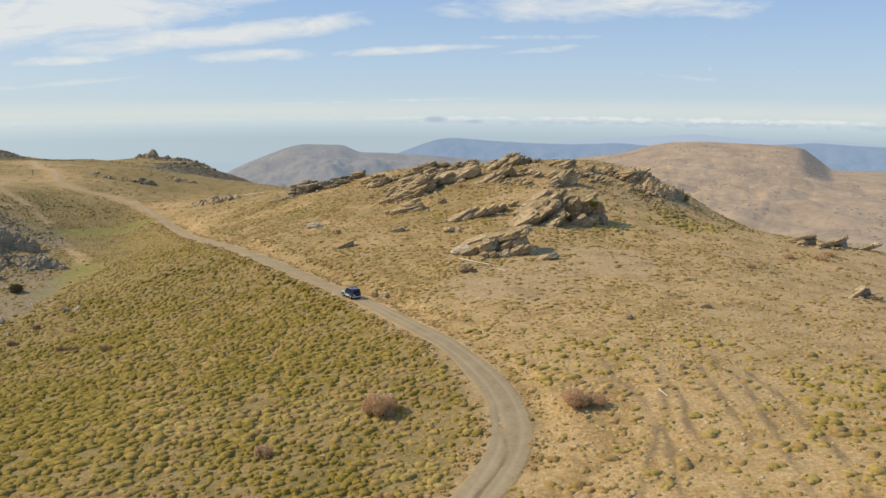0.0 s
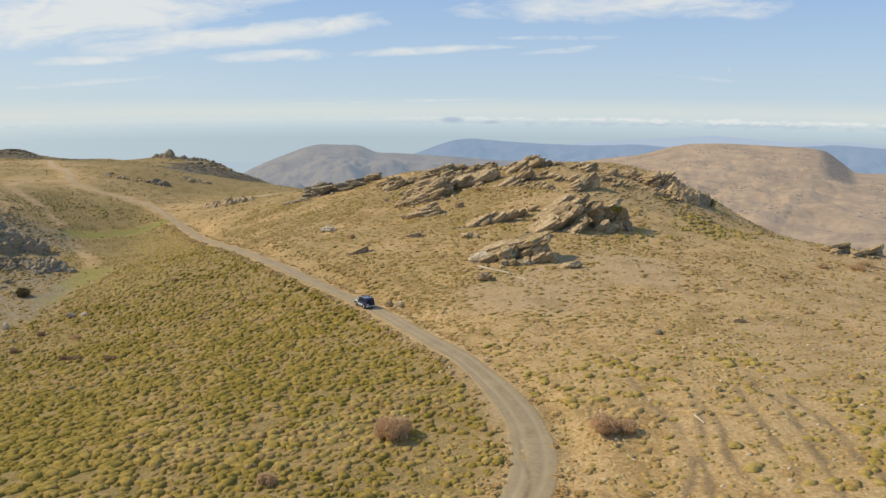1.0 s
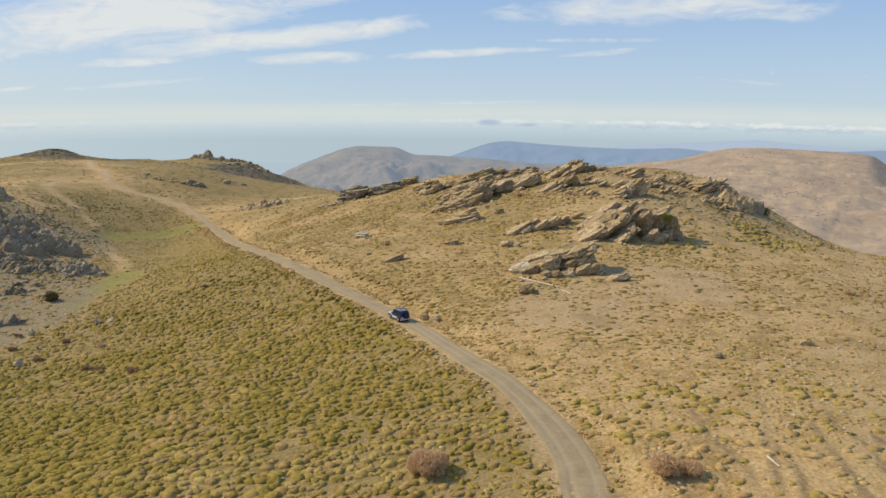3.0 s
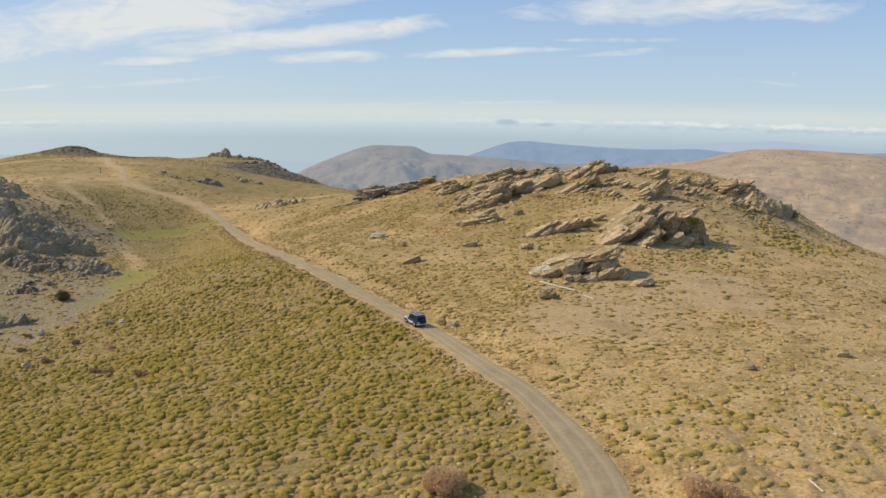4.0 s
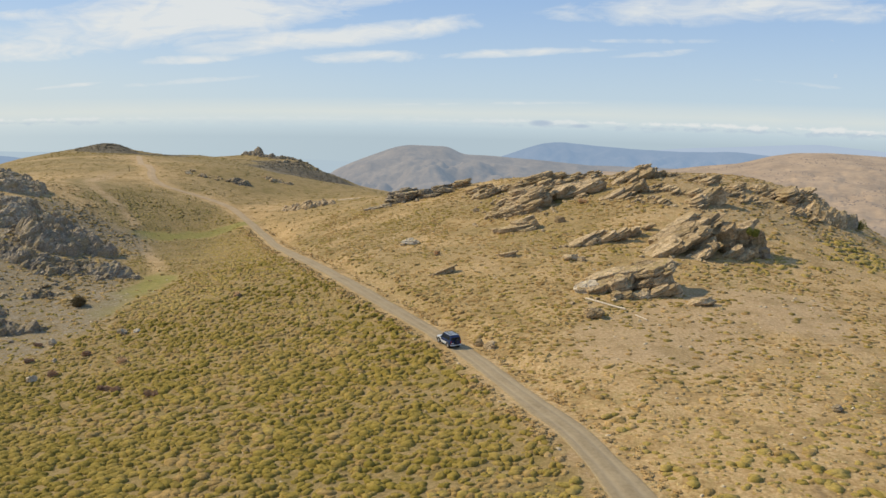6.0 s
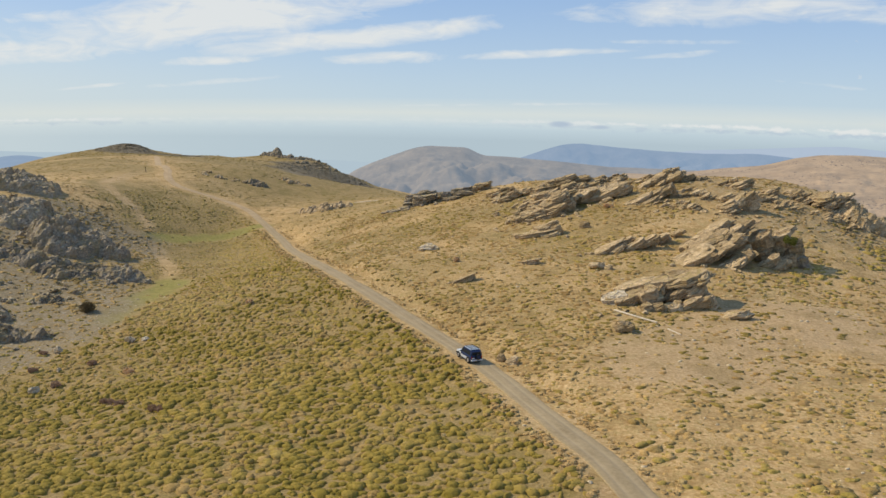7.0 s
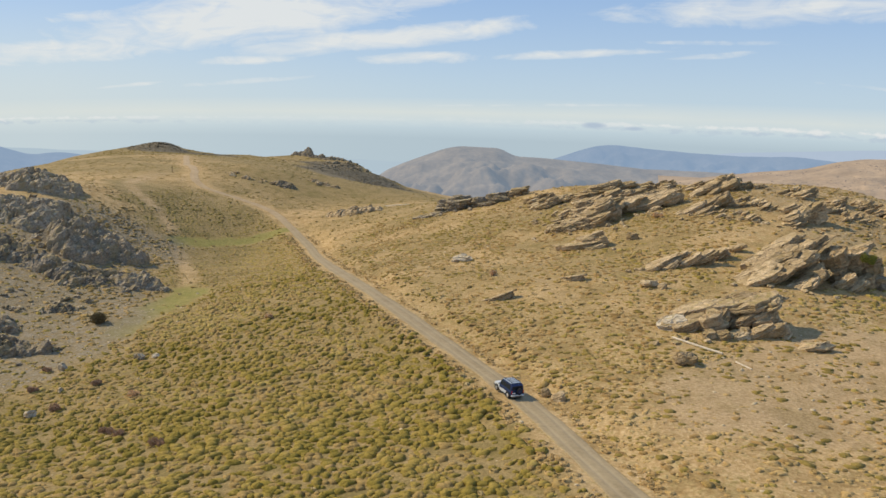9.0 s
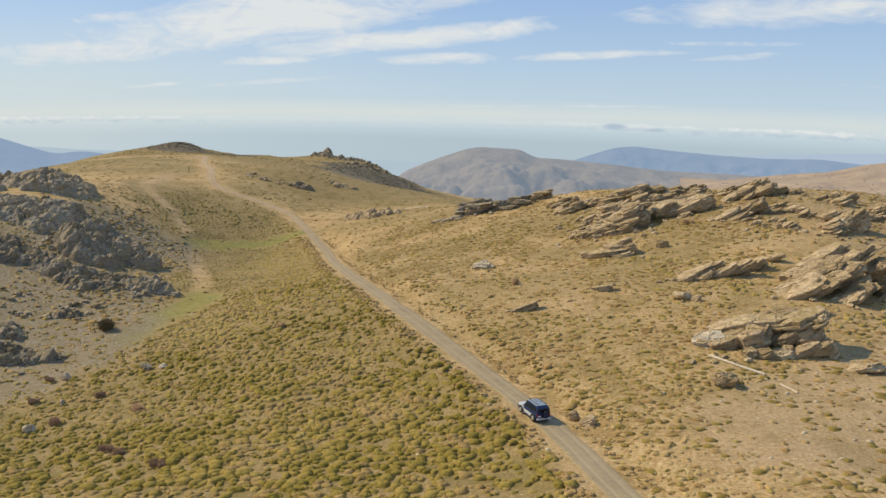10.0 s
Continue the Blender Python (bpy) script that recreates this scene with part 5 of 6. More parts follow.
    # rocks on the right-hand slope
    # in these three groups dark blocks stand in for the slabs' shaded sides
    placed_outcrop(85.0, 187.0, "tan slabs with dark shaded undersides on the grass", [
        (SLABS, -1.6, 1.2, 1.7, (3.0, 1.5, 0.4), -6, 10, 0, None), (BLOCKS, 0.0, 1.6, 0.7, (1.4, 1.0, 0.9), -4, 10, 0, DARK_ROCK), (SLABS, 1.9, -1.2, 0.7, (2.4, 1.0, 0.45), -4, 13, 8, None), (BLOCKS, 2.4, -0.6, 0.3, (1.8, 0.8, 0.5), 2, 8, 0, DARK_ROCK), (BLOCKS, -3.0, -1.0, 0.4, (1.0, 0.8, 0.6), 8, 12, 0, None),
    ], 6, (9, 4))
    placed_outcrop(92.5, 189.0, "tan slabs tilted up towards the valley", [
        (SLABS, -1.4, 0.6, 1.0, (2.8, 1.2, 0.45), 4, 22, 4, None), (SLABS, 0.6, 1.0, 1.7, (2.3, 1.1, 0.4), 2, 26, 0, None), (BLOCKS, 1.0, 1.2, 0.6, (1.4, 1.0, 0.9), 2, 14, 0, DARK_ROCK), (SLABS, 7.0, 2.0, 0.6, (2.9, 1.3, 0.4), 6, 20, 0, None), (SLABS, 9.0, 3.0, 1.1, (2.2, 1.1, 0.4), 4, 22, 0, None),
    ], 6, (10, 4))
    placed_outcrop(71.8, 134.5, "small grey-tan slabs with a shaded side", [
        (SLABS, -0.6, 0.2, 0.9, (2.3, 1.0, 0.45), 14, 34, 10, None), (BLOCKS, 0.8, 0.4, 0.6, (1.2, 0.9, 0.9), 8, 24, 0, DARK_ROCK), (SLABS, 2.0, 0.0, 0.3, (1.5, 0.9, 0.4), 6, 8, -10, None),
    ], 5, (6, 3))
    grey = "dark grey fractured crag above a gully"
    crag(-136.5, 203, 28, 20, 7.2, 46, 31, grey, rim=0.7)
    crag(-161, 208, 36, 22, 3.2, 80, 34, grey)
    crag(-186, 233, 40, 24, 5.9, 44, 33, grey, rim=0.55)
    crag(-131, 183, 24, 10, 2.8, 26, 43, "broken dark rocks below the crag")
    crag(-147, 185, 26, 14, 2.8, 26, 47, "broken dark rocks below the crag")
    crag(-114.5, 189, 17, 8, 2.8, 16, 32, "low dark rock shelf beside the gully")
    crag(-124, 184, 25, 11, 1.5, 34, 48, "pale grey rock apron below the crag", big=0.8)
    crag(-108, 147, 18, 9, 3.2, 18, 35, "grey broken slabs beside the gully")
    crag(-114, 167, 5, 4, 2.0, 9, 37, "small dark rocks on stony ground")
    crag(-116, 155, 7, 5, 1.8, 8, 44, "small dark rocks on stony ground")
    crag(-121, 170, 22, 18, 1.0, 60, 49, "scattered dark stones on stony ground", bedrock=False, big=0.9)
    crag(-98, 283, 20, 9, 3.0, 26, 38, "low brown rocks on the plateau", mat=TAN_ROCK)
    crag(-134, 341, 13, 5, 1.8, 14, 40, "low brown rocks on the plateau", mat=TAN_ROCK)
    crag(-157, 322, 26, 6, 1.4, 30, 39, "low brown rocks on the plateau", mat=TAN_ROCK, bedrock=False, big=1.5)
    crag(-143, 324, 9, 5, 2.4, 8, 50, "low dark rock on the plateau", mat=DARK_ROCK)
    crag(-301, 684, 21, 12, 7.6, 20, 41, "far rocky knob on the skyline", mat=DARK_ROCK, rim=0.95)
    crag(-284, 677, 22, 10, 3.6, 18, 45, "smaller rocks beside the far knob", mat=DARK_ROCK)
    crag(-264, 664, 22, 10, 2.6, 20, 51, "rock ledges along the far ridge", mat=DARK_ROCK)
    crag(-240, 645, 50, 40, 2.5, 70, 42, "rocks down the far slope", mat=DARK_ROCK, bedrock=False, big=2.2)
    boulder(-27, 165.5, (2.9, 1.1, 0.5), 1, "dark flat rock slab tilted out of the grass", None, (-4, -22))
    boulder(0.9, 140.4, (1.35, 1.1, 1.2), 2, "grey-brown boulder on bare soil", None, (0, -20))
    boulder(17.4, 148.6, (1.9, 1.2, 1.0), 3, "grey boulder beside a bare patch", None, (0, -25))
    boulder(-3.4, 170.4, (1.4, 1.0, 0.9), 4, "grey boulder in the grass")
    boulder(-1.6, 170.0, (1.0, 0.8, 0.6), 5, "small grey stone in the grass")
    boulder(-40.2, 195.2, (2.1, 1.3, 0.85), 6, "pale whitish rock in the grass", PALE_ROCK, (18, 0))
    boulder(-15.0, 131.5, (0.75, 0.6, 0.8), 7, "brown stone beside the gravel road")
    boulder(-13.5, 130.2, (0.95, 0.75, 0.9), 8, "brown stone beside the gravel road")
    boulder(-16, 174.4, (2.4, 1.2, 0.5), 9, "low brown rock slab in the grass")
    boulder(28.3, 89.3, (1.0, 0.7, 0.45), 10, "grey stone between wheel ruts")
    boulder(40.3, 120, (1.1, 0.7, 0.5), 11, "grey stone in the grass")
    boulder(26.5, 111, (0.7, 0.5, 0.5), 13, "dark stone in the grass", DARK_ROCK)
    boulder(-83, 148.5, (1.0, 0.7, 0.8), 14, "dark stone among olive shrubs", DARK_ROCK)
    boulder(-93, 143, (0.9, 0.6, 0.8), 15, "white stone among shrubs", PALE_ROCK)
    boulder(-83.8, 126, (0.9, 0.7, 0.7), 16, "white stone among shrubs", PALE_ROCK)
    boulder(-86.7, 135, (0.6, 0.5, 0.5), 17, "small white stone among shrubs", PALE_ROCK)
    boulder(-80.5, 149.5, (0.9, 0.6, 0.5), 18, "pale stone among shrubs", PALE_ROCK)


build_rocks()


# ---------------------------------------------------------------- distance
def ridge(name, dist, depth, profile, foot, mat, label, rough=10.0, seed=0, n=240, rows=40, grain=0.22):
    """A far mountain; profile: bearings in degrees from +y, and heights of the crest."""
    deg = np.linspace(profile[0][0], profile[-1][0], n)
    b = np.radians(deg)
    crest = np.interp(deg, [p[0] for p in profile], [p[1] for p in profile])
    crest = np.convolve(np.pad(crest, 3, mode="edge"), np.ones(7) / 7, mode="valid")
    r = np.linspace(0, 1, rows)[:, None]
    d = dist - depth * (1 - r)
    x, y = np.sin(b)[None] * d, np.cos(b)[None] * d
    tall = clamp01((crest[None] - foot) / 60)
    w = n // 5
    broad = np.convolve(np.pad(crest, w, mode="edge"), np.ones(2 * w + 1) / (2 * w + 1), mode="valid")
    local = crest[None] * r ** 3 + broad[None] * (1 - r ** 3) if name == "backdrop_moor" else crest[None] + 0 * r
    folds = ripple(x + 900 * seed, y, depth * grain, 6)
    gullies = 0.5 - np.abs(ripple(x - 700 * seed, y + 300, depth * grain * 0.8, 5)) * 2.2
    z = foot + (local - foot) * r ** 1.15 + rough * (0.6 * folds - 0.5 * gullies) * (0.06 + 1.5 * np.sin(np.pi * r ** 0.9)) * tall
    back = np.stack([np.sin(b) * (dist + depth * 0.4), np.cos(b) * (dist + depth * 0.4), np.full(n, foot)], -1)
    v = np.concatenate([np.stack([x, y, z], -1).reshape(-1, 3), back])
    ob = sheet(name, v, grid_faces(n, rows + 1), mat)
    face = clamp01(2 - 2 * np.abs(deg[None] - 22.7 - (1 - r) * 2) / 1.2) * clamp01((r - 0.70) / 0.05) if name == "backdrop_moor" else 0 * x
    store(ob, "cliff", np.concatenate([face.ravel(), np.zeros(n)]))
    tagged(ob, label, "mountain", kind="structure")
    return np.stack([x, y, z], -1)


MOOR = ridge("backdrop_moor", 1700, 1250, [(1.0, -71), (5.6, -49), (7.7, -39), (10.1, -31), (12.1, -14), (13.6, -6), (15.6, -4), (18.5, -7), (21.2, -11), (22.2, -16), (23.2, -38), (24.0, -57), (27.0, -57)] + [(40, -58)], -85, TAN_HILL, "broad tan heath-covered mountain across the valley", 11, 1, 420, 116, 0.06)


def build_moor_bushes():
    rng = np.random.default_rng(77)
    rows, cols = rng.integers(2, 110, 14000), rng.integers(4, 410, 14000)
    a, b = rng.random((2, len(rows), 1))
    at = MOOR[rows, cols] * (1 - a) * (1 - b) + MOOR[rows + 1, cols] * a * (1 - b) + MOOR[rows, cols + 1] * (1 - a) * b + MOOR[rows + 1, cols + 1] * a * b
    keep = rng.random(len(at)) < clamp01(0.40 + 2.6 * ripple(at[:, 0], at[:, 1], 110, 4))
    at = at[keep]
    v, f = cushion(91, 5, 2, 0)
    size = (0.6 + 1.5 * rng.random(len(at)) ** 4)[:, None, None]
    verts = at[:, None, :] + v[None] * size * (1.3, 1.0, 0.7)
    faces = f[None] + (np.arange(len(at)) * len(v))[:, None, None]
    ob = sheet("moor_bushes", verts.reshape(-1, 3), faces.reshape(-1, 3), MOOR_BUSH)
    tagged(ob, "dark bushes dotted over the far moor", "shrubs", kind="stuff")


build_moor_bushes()
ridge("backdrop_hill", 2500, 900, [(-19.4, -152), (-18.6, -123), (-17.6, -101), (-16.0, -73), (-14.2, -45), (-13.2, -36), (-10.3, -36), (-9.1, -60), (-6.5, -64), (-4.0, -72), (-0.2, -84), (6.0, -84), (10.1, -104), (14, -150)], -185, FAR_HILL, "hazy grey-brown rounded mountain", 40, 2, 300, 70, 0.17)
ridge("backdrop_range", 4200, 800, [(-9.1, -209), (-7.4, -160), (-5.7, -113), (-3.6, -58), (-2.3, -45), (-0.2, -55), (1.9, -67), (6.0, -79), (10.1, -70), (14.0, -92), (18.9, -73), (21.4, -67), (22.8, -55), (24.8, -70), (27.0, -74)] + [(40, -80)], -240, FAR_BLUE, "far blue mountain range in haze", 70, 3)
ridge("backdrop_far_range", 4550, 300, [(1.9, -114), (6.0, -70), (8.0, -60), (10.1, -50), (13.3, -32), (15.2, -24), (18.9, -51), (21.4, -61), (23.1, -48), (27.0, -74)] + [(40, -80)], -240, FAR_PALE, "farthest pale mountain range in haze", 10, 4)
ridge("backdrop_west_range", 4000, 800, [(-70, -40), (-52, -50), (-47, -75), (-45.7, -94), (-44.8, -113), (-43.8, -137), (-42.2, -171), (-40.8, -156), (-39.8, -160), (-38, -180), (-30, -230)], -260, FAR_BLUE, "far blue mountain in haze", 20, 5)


# ---------------------------------------------------------------- bushes, poles, stones
def twig_bush(x, y, wide, tall, seed, mat, label, count=420, lift=0.0):
    """A round bush: short stems and a crown of many small leaf tufts with gaps."""
    rng = np.random.default_rng(seed)
    base = empty_at("bush", x, y, ground_at(x, y) + lift)
    tagged(base, label, "bush", "larger bushes")
    verts, faces = [], []
    lumps = [(rng.uniform(-0.55, 0.55) * wide, rng.uniform(-0.4, 0.4) * wide * 0.8, rng.uniform(0.3, 0.6) * tall, rng.uniform(0.28, 0.5) * wide) for _ in range(7)]
    for k in range(count):
        cx, cy, cz, r = lumps[int(rng.integers(len(lumps)))]
        d = rng.normal(size=3)
        d /= np.linalg.norm(d)
        p = np.array((cx, cy, cz)) + d * (r, r, r * 0.75 * tall / wide * 1.6) * rng.uniform(0.55, 1.0)
        p[2] = max(0.05, p[2])
        for _ in range(3):
            a, b = rng.normal(size=3) * 0.04, rng.normal(size=3) * 0.04
            i = len(verts)
            verts += [tuple(p - a), tuple(p + b), tuple(p + a + (0, 0, 0.08)), tuple(p - b)]
            faces.append((i, i + 1, i + 2, i + 3))
    mesh_object("crown", verts, faces, mat, base)
    bm = bmesh.new()
    for k in range(9):
        cx, cy, cz, r = lumps[k % len(lumps)]
        tip = Vector((cx + rng.uniform(-0.2, 0.2), cy, cz + 0.2))
        m = (tip.to_track_quat("Z", "Y")).to_matrix().to_4x4()
        bmesh.ops.create_cone(bm, segments=5, radius1=0.05, radius2=0.015, depth=tip.length, matrix=m @ Matrix.Translation((0, 0, tip.length / 2 - 0.1)))
    part("stems", bm, TWIG, base)
    return base


TWIG = plain("grey_twigs", (0.16, 0.11, 0.07), 0.9)
BLEACHED = plain("bleached_wood", (0.54, 0.46, 0.35), 0.85, spread=0.2, scale=3)


def fallen_pole(points, radius, label):
    """A pale pole lying on the ground through the points."""
    cu = bpy.data.curves.new("fallen_pole", "CURVE")
    cu.dimensions, cu.bevel_depth, cu.bevel_resolution, cu.use_fill_caps = "3D", radius, 2, True
    sp = cu.splines.new("POLY")
    sp.points.add(len(points) - 1)
    for p, (x, y) in zip(sp.points, points):
        p.co = (x, y, ground_at(x, y) + radius * 0.8, 1)
    cu.materials.append(BLEACHED)
    ob = new("fallen_pole", cu)
    return tagged(ob, label, "pole", "fallen poles")


def build_bushes():
    twig_bush(-7.6, 79.5, 2.7, 2.5, 1, RUSSET, "round russet leafless bush among olive shrubs", 4200)
    twig_bush(15.2, 78.5, 3.5, 1.8, 2, RUSSET, "low spreading russet bush on dry grass", 4200)
    twig_bush(-18.4, 71.0, 1.2, 1.3, 3, RUSSET, "small russet bush among olive shrubs", 1400)
    twig_bush(-31.2, 179.8, 1.0, 1.2, 4, RUSSET, "small rounded reddish bush on the slope", 700)
    twig_bush(-67.4, 163.2, 1.0, 1.0, 5, RUSSET, "small brown bush among scrub", 700)
    twig_bush(30.0, 177.4, 1.3, 1.7, 6, FRESH, "green bush growing from a rock fissure", 1400, 4.3)
    twig_bush(62.5, 221.5, 1.8, 2.6, 7, FRESH, "dark green bush at the end of the crest", 1200)
    twig_bush(-2.0, 215.0, 1.6, 1.2, 8, RUSSET, "rust-coloured bush below the rocks", 700)
    twig_bush(80.0, 170.5, 2.4, 1.2, 11, RUSSET, "reddish bush on dry grass", 900)
    twig_bush(59.0, 154.2, 1.4, 0.9, 13, RUSSET, "low reddish bush on dry grass", 700)
    twig_bush(72.7, 169.4, 1.9, 1.1, 12, RUSSET, "low reddish bush on dry grass", 700)
    twig_bush(84.0, 175.0, 2.2, 1.2, 9, RUSSET, "reddish bush beside the rocks", 900)
    for k, (x, y, wide, tall) in enumerate(((-83, 138.4, 1.2, 0.8), (-69, 122.4, 1.4, 0.8), (-66.3, 121.4, 1.1, 0.7), (-58.5, 118.2, 1.5, 0.9), (-95, 141.8, 1.0, 0.7), (-90.5, 134.2, 1.1, 0.7), (-82.4, 128.8, 1.3, 0.8))):
        twig_bush(x, y, wide, tall, 20 + k, PURPLE, "low purple-brown bush among olive shrubs", 800)
    twig_bush(-73.9, 134.6, 1.2, 0.9, 30, RUSSET, "low russet bush among olive shrubs", 800)
    twig_bush(-102.5, 163.4, 2.4, 1.9, 10, THORN, "dark thorny bush on stony ground", 2600)


build_bushes()
fallen_pole([(-0.4, 149.0), (1.5, 147.2), (3.4, 145.9), (5.6, 144.6)], 0.17, "long pale bleached pole lying on bare soil")
fallen_pole([(7.0, 142.2), (8.6, 140.2)], 0.11, "short pale bleached pole lying on bare soil")
fallen_pole([(-93, 301), (-88, 299.6), (-83.5, 299)], 0.22, "long pale trunk lying on the plateau")
fallen_pole([(25.0, 80.2), (24.4, 82.0)], 0.08, "thin pale stick lying on dry grass")


def marker_post(x, y):
    base = empty_at("marker_post", x, y)
    bm = bmesh.new()
    bmesh.ops.create_cone(bm, segments=8, radius1=0.13, radius2=0.10, depth=2.4, cap_ends=True, matrix=Matrix.Translation((0, 0, 1.0)))
    part("post", bm, TWIG, base)
    bm = bmesh.new()
    bmesh.ops.create_cube(bm, size=1.0, matrix=Matrix.Translation((0, -0.12, 1.9)) @ Matrix.Diagonal((0.5, 0.05, 0.35, 1)))
    part("board", bm, TWIG, base)
    tagged(base, "weathered wooden marker post beside the road", "post")


marker_post(-187, 314)


def build_loose_stones():
    x, y, rng = jittered(-175, 105, 45, 250, 1.5, 41)
    dense = 0.10 + 0.6 * zone_stony(x, y) + 0.3 * clamp01(1 - capsule(x, y, -20, 232, 45, 214, 12) / 8) + 0.26 * clamp01(capsule(x, y, 20, 50, 30, 110, 10) / -10 + 1) + 0.30 * zone_bare(x, y)
    keep = (rng.random(len(x)) < dense) & off_road(x, y, 2.6)
    x, y = x[keep], y[keep]
    r = 0.07 + 0.28 * rng.random(len(x)) ** 4
    stock = []
    for s in range(4):
        v, f = ball(1)
        g = np.random.default_rng(60 + s)
        stock.append((v * (1, 0.8, 1.0) * (1 + 0.35 * (g.random((len(v), 1)) - 0.5)), f))
    scatter("loose_stones", x, y, r, r * 0.75, LOOSE, "scattered pale grey stones", "stones", 51, stock)


LOOSE = plant_material("pale_loose_stone", (0.36, 0.28, 0.17), (0.50, 0.40, 0.26), (0.62, 0.51, 0.35), (0.44, 0.34, 0.21))
build_loose_stones()


# ---------------------------------------------------------------- the off-road car
NAVY = plain("navy_paint", (0.027, 0.042, 0.10), 0.25, 0.3, 0.1)
SILVER = plain("silver_paint", (0.60, 0.62, 0.64), 0.35, 0.3, 0.08)
# roof tone lightened to hold the light reflected on it
ROOF_SHEEN = plain("roof_sheen", (0.46, 0.52, 0.60), 0.3, 0.3, 0.1)
BLACK = plain("black_trim", (0.02, 0.02, 0.02), 0.6)
GLASS = plain("tinted_glass", (0.015, 0.02, 0.025), 0.06, 0.0, 0.05)
RUBBER = plain("tyre_rubber", (0.025, 0.024, 0.023), 0.85)
ALLOY = plain("alloy_wheel", (0.55, 0.55, 0.56), 0.35, 0.8)
RED = plain("red_lens", (0.35, 0.015, 0.012), 0.2)
CLEAR = plain("clear_lens", (0.75, 0.76, 0.76), 0.15)
WHITE = plain("white_plate", (0.75, 0.75, 0.73), 0.5)


def loft(sections):
    """A closed body from equal rings of points."""
    bm = bmesh.new()
    rings = [[bm.verts.new(p) for p in ring] for ring in sections]
    for a, b in zip(rings, rings[1:]):
        for i in range(len(a)):
            j = (i + 1) % len(a)
            bm.faces.new((a[i], a[j], b[j], b[i]))
    bm.faces.new(rings[0][::-1])
    bm.faces.new(rings[-1])
    bmesh.ops.recalc_face_normals(bm, faces=bm.faces)
    return bm


def box(size, at, bevel=0.03):
    bm = bmesh.new()
    bmesh.ops.create_cube(bm, size=1.0, matrix=Matrix.Translation(at) @ Matrix.Diagonal((*size, 1)))
    if bevel:
        bmesh.ops.bevel(bm, geom=bm.edges[:], offset=bevel, segments=2, affect="EDGES", profile=0.5)
    return bm


def build_car():
    """An estate-bodied off-roader, nose along +y, 4.5 m long."""
    car = new("off_road_car")
    tagged(car, "dark blue and silver off-road car on the gravel road", "car")

    def ring(y, half, low, high, tuck=0.06):
        return [(-half + tuck, y, low), (half - tuck, y, low), (half, y, low + 0.18), (half, y, high - 0.16), (half - tuck, y, high), (-half + tuck, y, high), (-half, y, high - 0.16), (-half, y, low + 0.18)]

    part("body", loft([ring(-2.15, 0.82, 0.50, 1.02), ring(-2.0, 0.88, 0.42, 1.10), ring(-0.9, 0.89, 0.40, 1.12), ring(0.6, 0.89, 0.40, 1.12), ring(0.75, 0.88, 0.40, 1.10), ring(0.8, 0.86, 0.42, 0.98)]), NAVY, car)
    for side in (-1, 1):
        part("lower_panel", box((0.04, 1.75, 0.34), (side * 0.895, -0.25, 0.60), 0.012), SILVER, car, "silver lower side panel")
    bonnet = part("bonnet", loft([ring(0.78, 0.87, 0.44, 1.10), ring(1.4, 0.86, 0.44, 1.07), ring(2.0, 0.82, 0.46, 1.00), ring(2.2, 0.74, 0.52, 0.88)]), SILVER, car, "silver bonnet and wings")
    part("intake", box((0.5, 0.35, 0.06), (0.0, 1.35, 1.09)), BLACK, bonnet)

    def cabin_ring(y, half, low, high, narrow):
        return [(-half, y, low), (half, y, low), (half - narrow * 0.5, y, (low + high) / 2), (half - narrow, y, high - 0.06), (half - narrow - 0.10, y, high), (-half + narrow + 0.10, y, high), (-half + narrow, y, high - 0.06), (-half + narrow * 0.5, y, (low + high) / 2)]

    part("cabin", loft([cabin_ring(-2.05, 0.84, 1.06, 1.62, 0.10), cabin_ring(-1.85, 0.85, 1.08, 1.80, 0.13), cabin_ring(-0.2, 0.86, 1.09, 1.86, 0.14), cabin_ring(0.35, 0.86, 1.09, 1.80, 0.15), cabin_ring(0.95, 0.82, 1.06, 1.14, 0.06)]), NAVY, car)
    for side in (-1, 1):
        for y0, y1 in ((-1.75, -0.95), (-0.88, -0.12), (-0.05, 0.42)):
            bm = bmesh.new()
            xs = (0.865, 0.765)
            quad = [(side * xs[0], y0, 1.18), (side * xs[0], y1 + (0.18 if y1 > 0.3 else 0), 1.18), (side * xs[1], y1 - 0.02, 1.68), (side * xs[1], y0 + 0.03, 1.68)]
            inner = [(q[0] - side * 0.05, q[1], q[2]) for q in quad]
            part("side_window", loft([[*quad], [*inner]]), GLASS, car)
        part("sill_step", box((0.14, 1.7, 0.07), (side * 0.92, -0.25, 0.40), 0.02), BLACK, car)
        part("mirror", box((0.20, 0.09, 0.15), (side * 1.0, 0.62, 1.18)), BLACK, car)
        part("tail_light", box((0.13, 0.05, 0.36), (side * 0.76, -2.14, 0.90), 0.015), RED, car)
        part("headlight", box((0.26, 0.05, 0.17), (side * 0.60, 2.20, 0.80), 0.015), CLEAR, car)
        for y in (-1.38, 1.38):
            part("wheel_arch", loft([[(side * (0.86 + 0.06 * k), y + 0.50 * math.cos(a), 0.40 + 0.48 * math.sin(a)) for a in np.linspace(-0.2, math.pi + 0.2, 9)] for k in (0, 1)]), BLACK, car)
            wheel = new("wheel")
            wheel.parent = car
            wheel.location = (side * 0.80, y, 0.39)
            bm = bmesh.new()
            bmesh.ops.create_cone(bm, segments=24, radius1=0.39, radius2=0.39, depth=0.25, cap_ends=True, matrix=Matrix.Rotation(math.pi / 2, 4, "Y"))
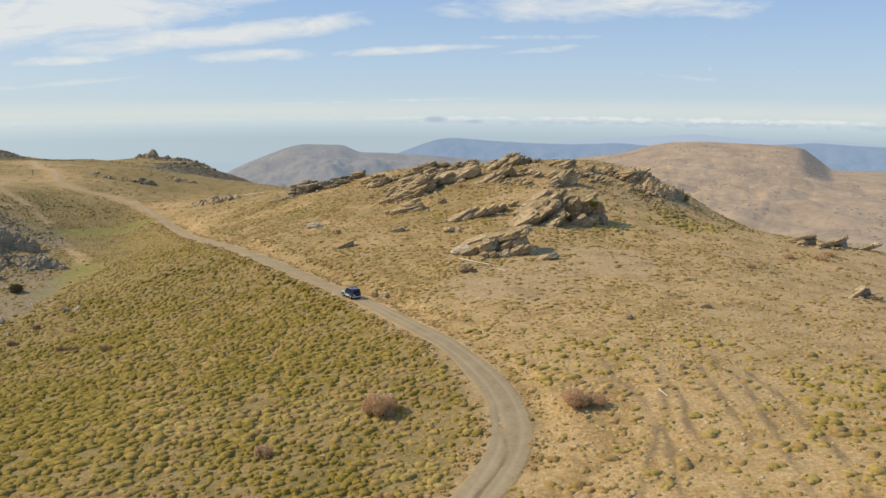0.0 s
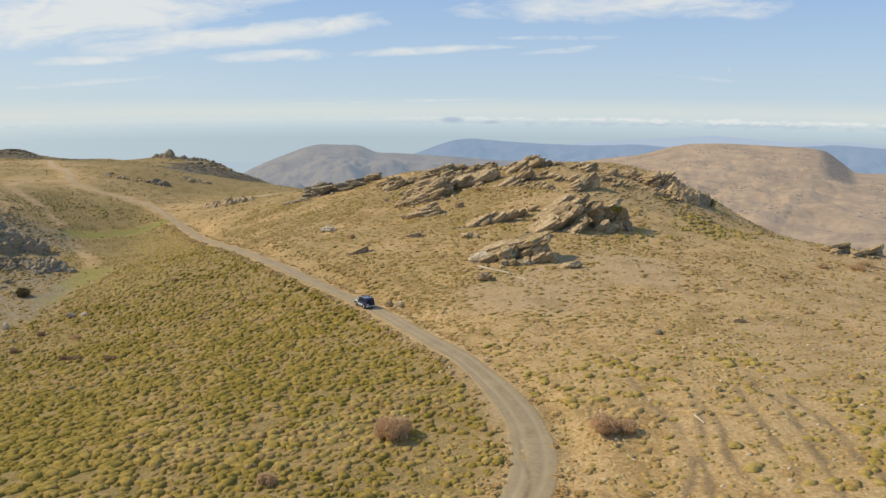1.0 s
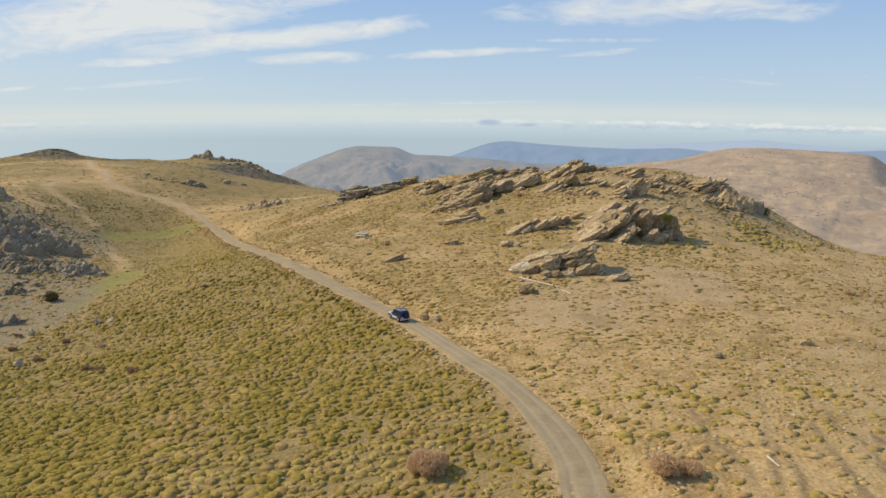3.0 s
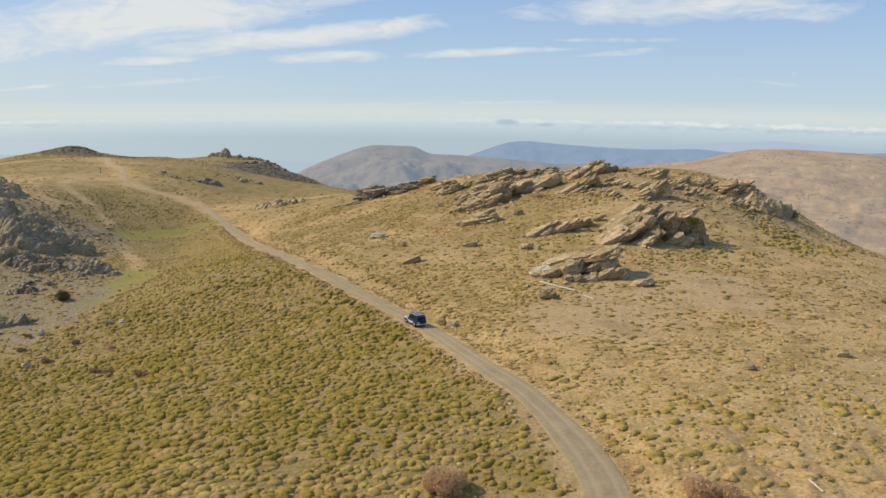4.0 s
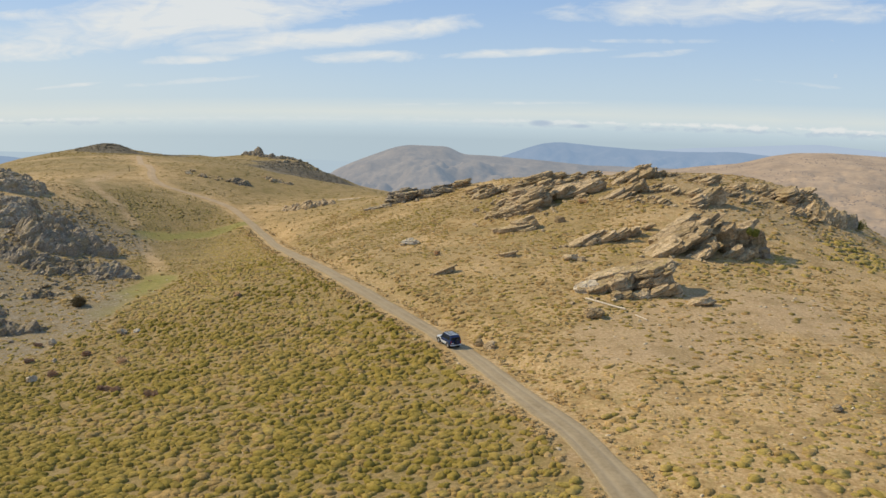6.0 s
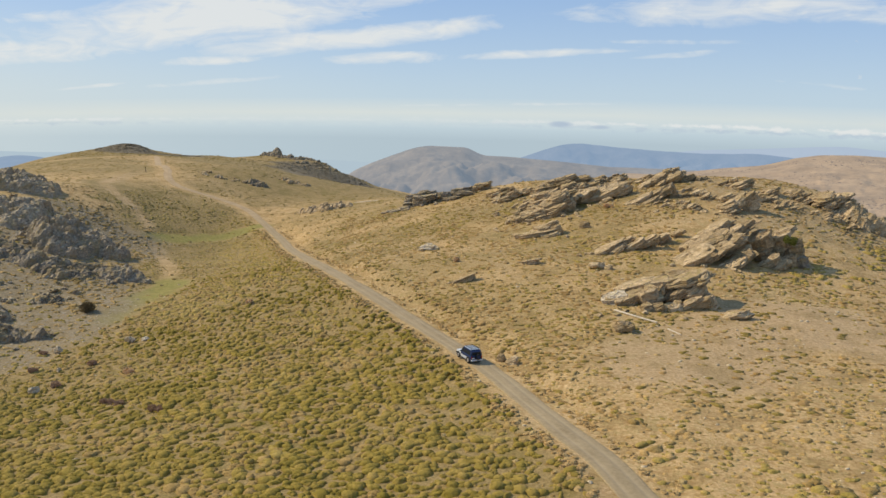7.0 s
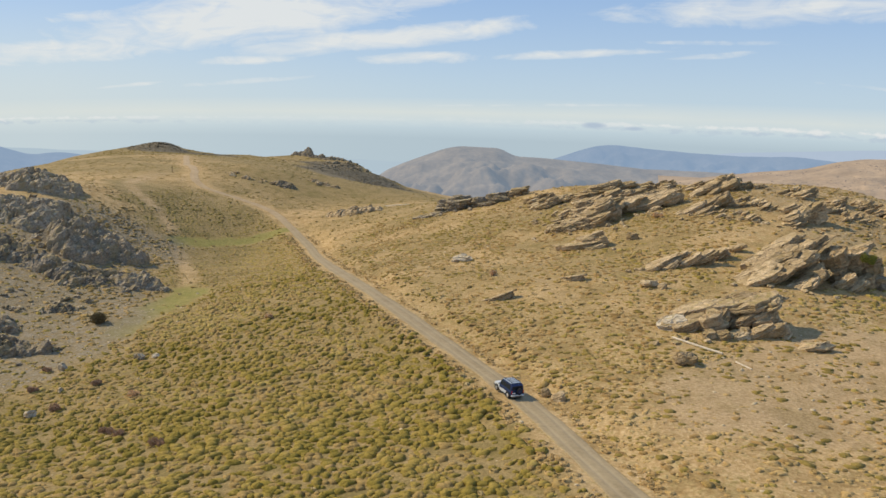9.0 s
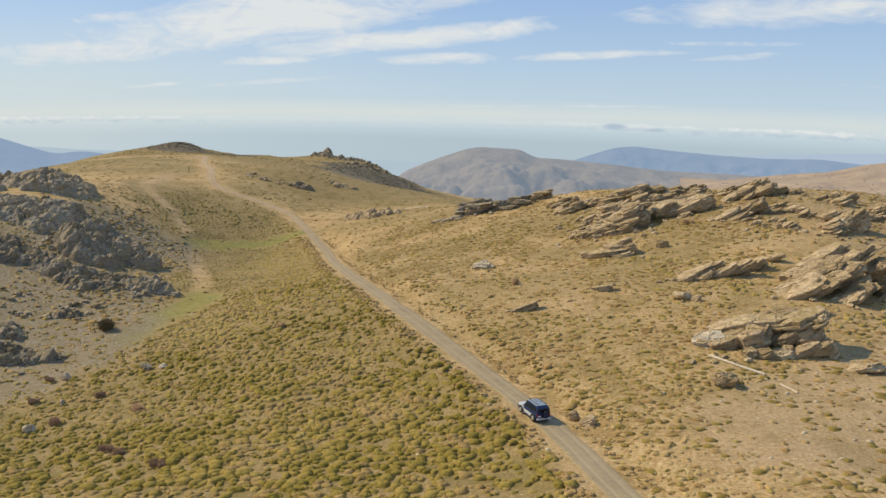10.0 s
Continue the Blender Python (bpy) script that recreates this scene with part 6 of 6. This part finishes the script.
            bmesh.ops.bevel(bm, geom=[e for e in bm.edges if len(e.link_faces) == 2 and any(len(f.verts) > 4 for f in e.link_faces)], offset=0.05, segments=2, affect="EDGES", profile=0.5)
            part("tyre", bm, RUBBER, wheel)
            bm = bmesh.new()
            bmesh.ops.create_cone(bm, segments=18, radius1=0.24, radius2=0.20, depth=0.05, cap_ends=True, matrix=Matrix.Translation((side * 0.13, 0, 0)) @ Matrix.Rotation(side * math.pi / 2, 4, "Y"))
            part("rim", bm, ALLOY, wheel)
    part("windscreen", loft([[(-0.70, 0.90, 1.17), (0.70, 0.90, 1.17), (0.60, 0.42, 1.73), (-0.60, 0.42, 1.73)], [(-0.70, 0.85, 1.14), (0.70, 0.85, 1.14), (0.60, 0.37, 1.70), (-0.60, 0.37, 1.70)]]), GLASS, car)
    part("rear_window", box((1.24, 0.05, 0.42), (0, -2.03, 1.38), 0.02), GLASS, car)
    part("roof", box((1.36, 2.0, 0.04), (0, -0.75, 1.865), 0.015), ROOF_SHEEN, car, "blue-grey roof, pale with a painted-in reflection")
    part("rear_bumper", box((1.66, 0.18, 0.18), (0, -2.20, 0.52), 0.04), SILVER, car, "silver rear bumper")
    part("front_bumper", box((1.62, 0.20, 0.22), (0, 2.26, 0.55), 0.05), BLACK, car)
    part("grille", box((0.80, 0.05, 0.20), (0, 2.21, 0.80), 0.01), BLACK, car)
    spare = new("spare_wheel")
    spare.parent = car
    spare.location = (0.18, -2.28, 0.98)
    bm = bmesh.new()
    bmesh.ops.create_cone(bm, segments=24, radius1=0.38, radius2=0.38, depth=0.22, cap_ends=True, matrix=Matrix.Rotation(math.pi / 2, 4, "X"))
    part("tyre", bm, RUBBER, spare)
    bm = bmesh.new()
    bmesh.ops.create_cone(bm, segments=20, radius1=0.27, radius2=0.25, depth=0.05, cap_ends=True, matrix=Matrix.Translation((0, -0.13, 0)) @ Matrix.Rotation(math.pi / 2, 4, "X"))
    part("cover", bm, NAVY, spare, "dark blue spare wheel cover")
    part("plate", box((0.40, 0.03, 0.13), (-0.55, -2.20, 0.80), 0.005), WHITE, car, "plain white plate")
    for x in (-0.55, 0.55):
        part("rack_rail", box((0.05, 2.0, 0.05), (x, -0.75, 1.97), 0.01), BLACK, car)
        for y in (-1.6, 0.1):
            part("rack_foot", box((0.05, 0.06, 0.14), (x, y, 1.90), 0.01), BLACK, car)
    for y in np.linspace(-1.65, 0.15, 6):
        part("rack_bar", box((1.15, 0.05, 0.035), (0, float(y), 1.985), 0.01), BLACK, car)
    d = Vector((-8.2, 10.4, 0)).normalized()
    x, y = -19.5, 130.9
    k = int(np.argmin((ROAD_LINE[:, 0] - x) ** 2 + (ROAD_LINE[:, 1] - y) ** 2))
    car.matrix_basis = pose(x, y, float(ROAD_Z[k]) + 0.07, 0, 0, math.degrees(math.atan2(-d.x, d.y)))


build_car()
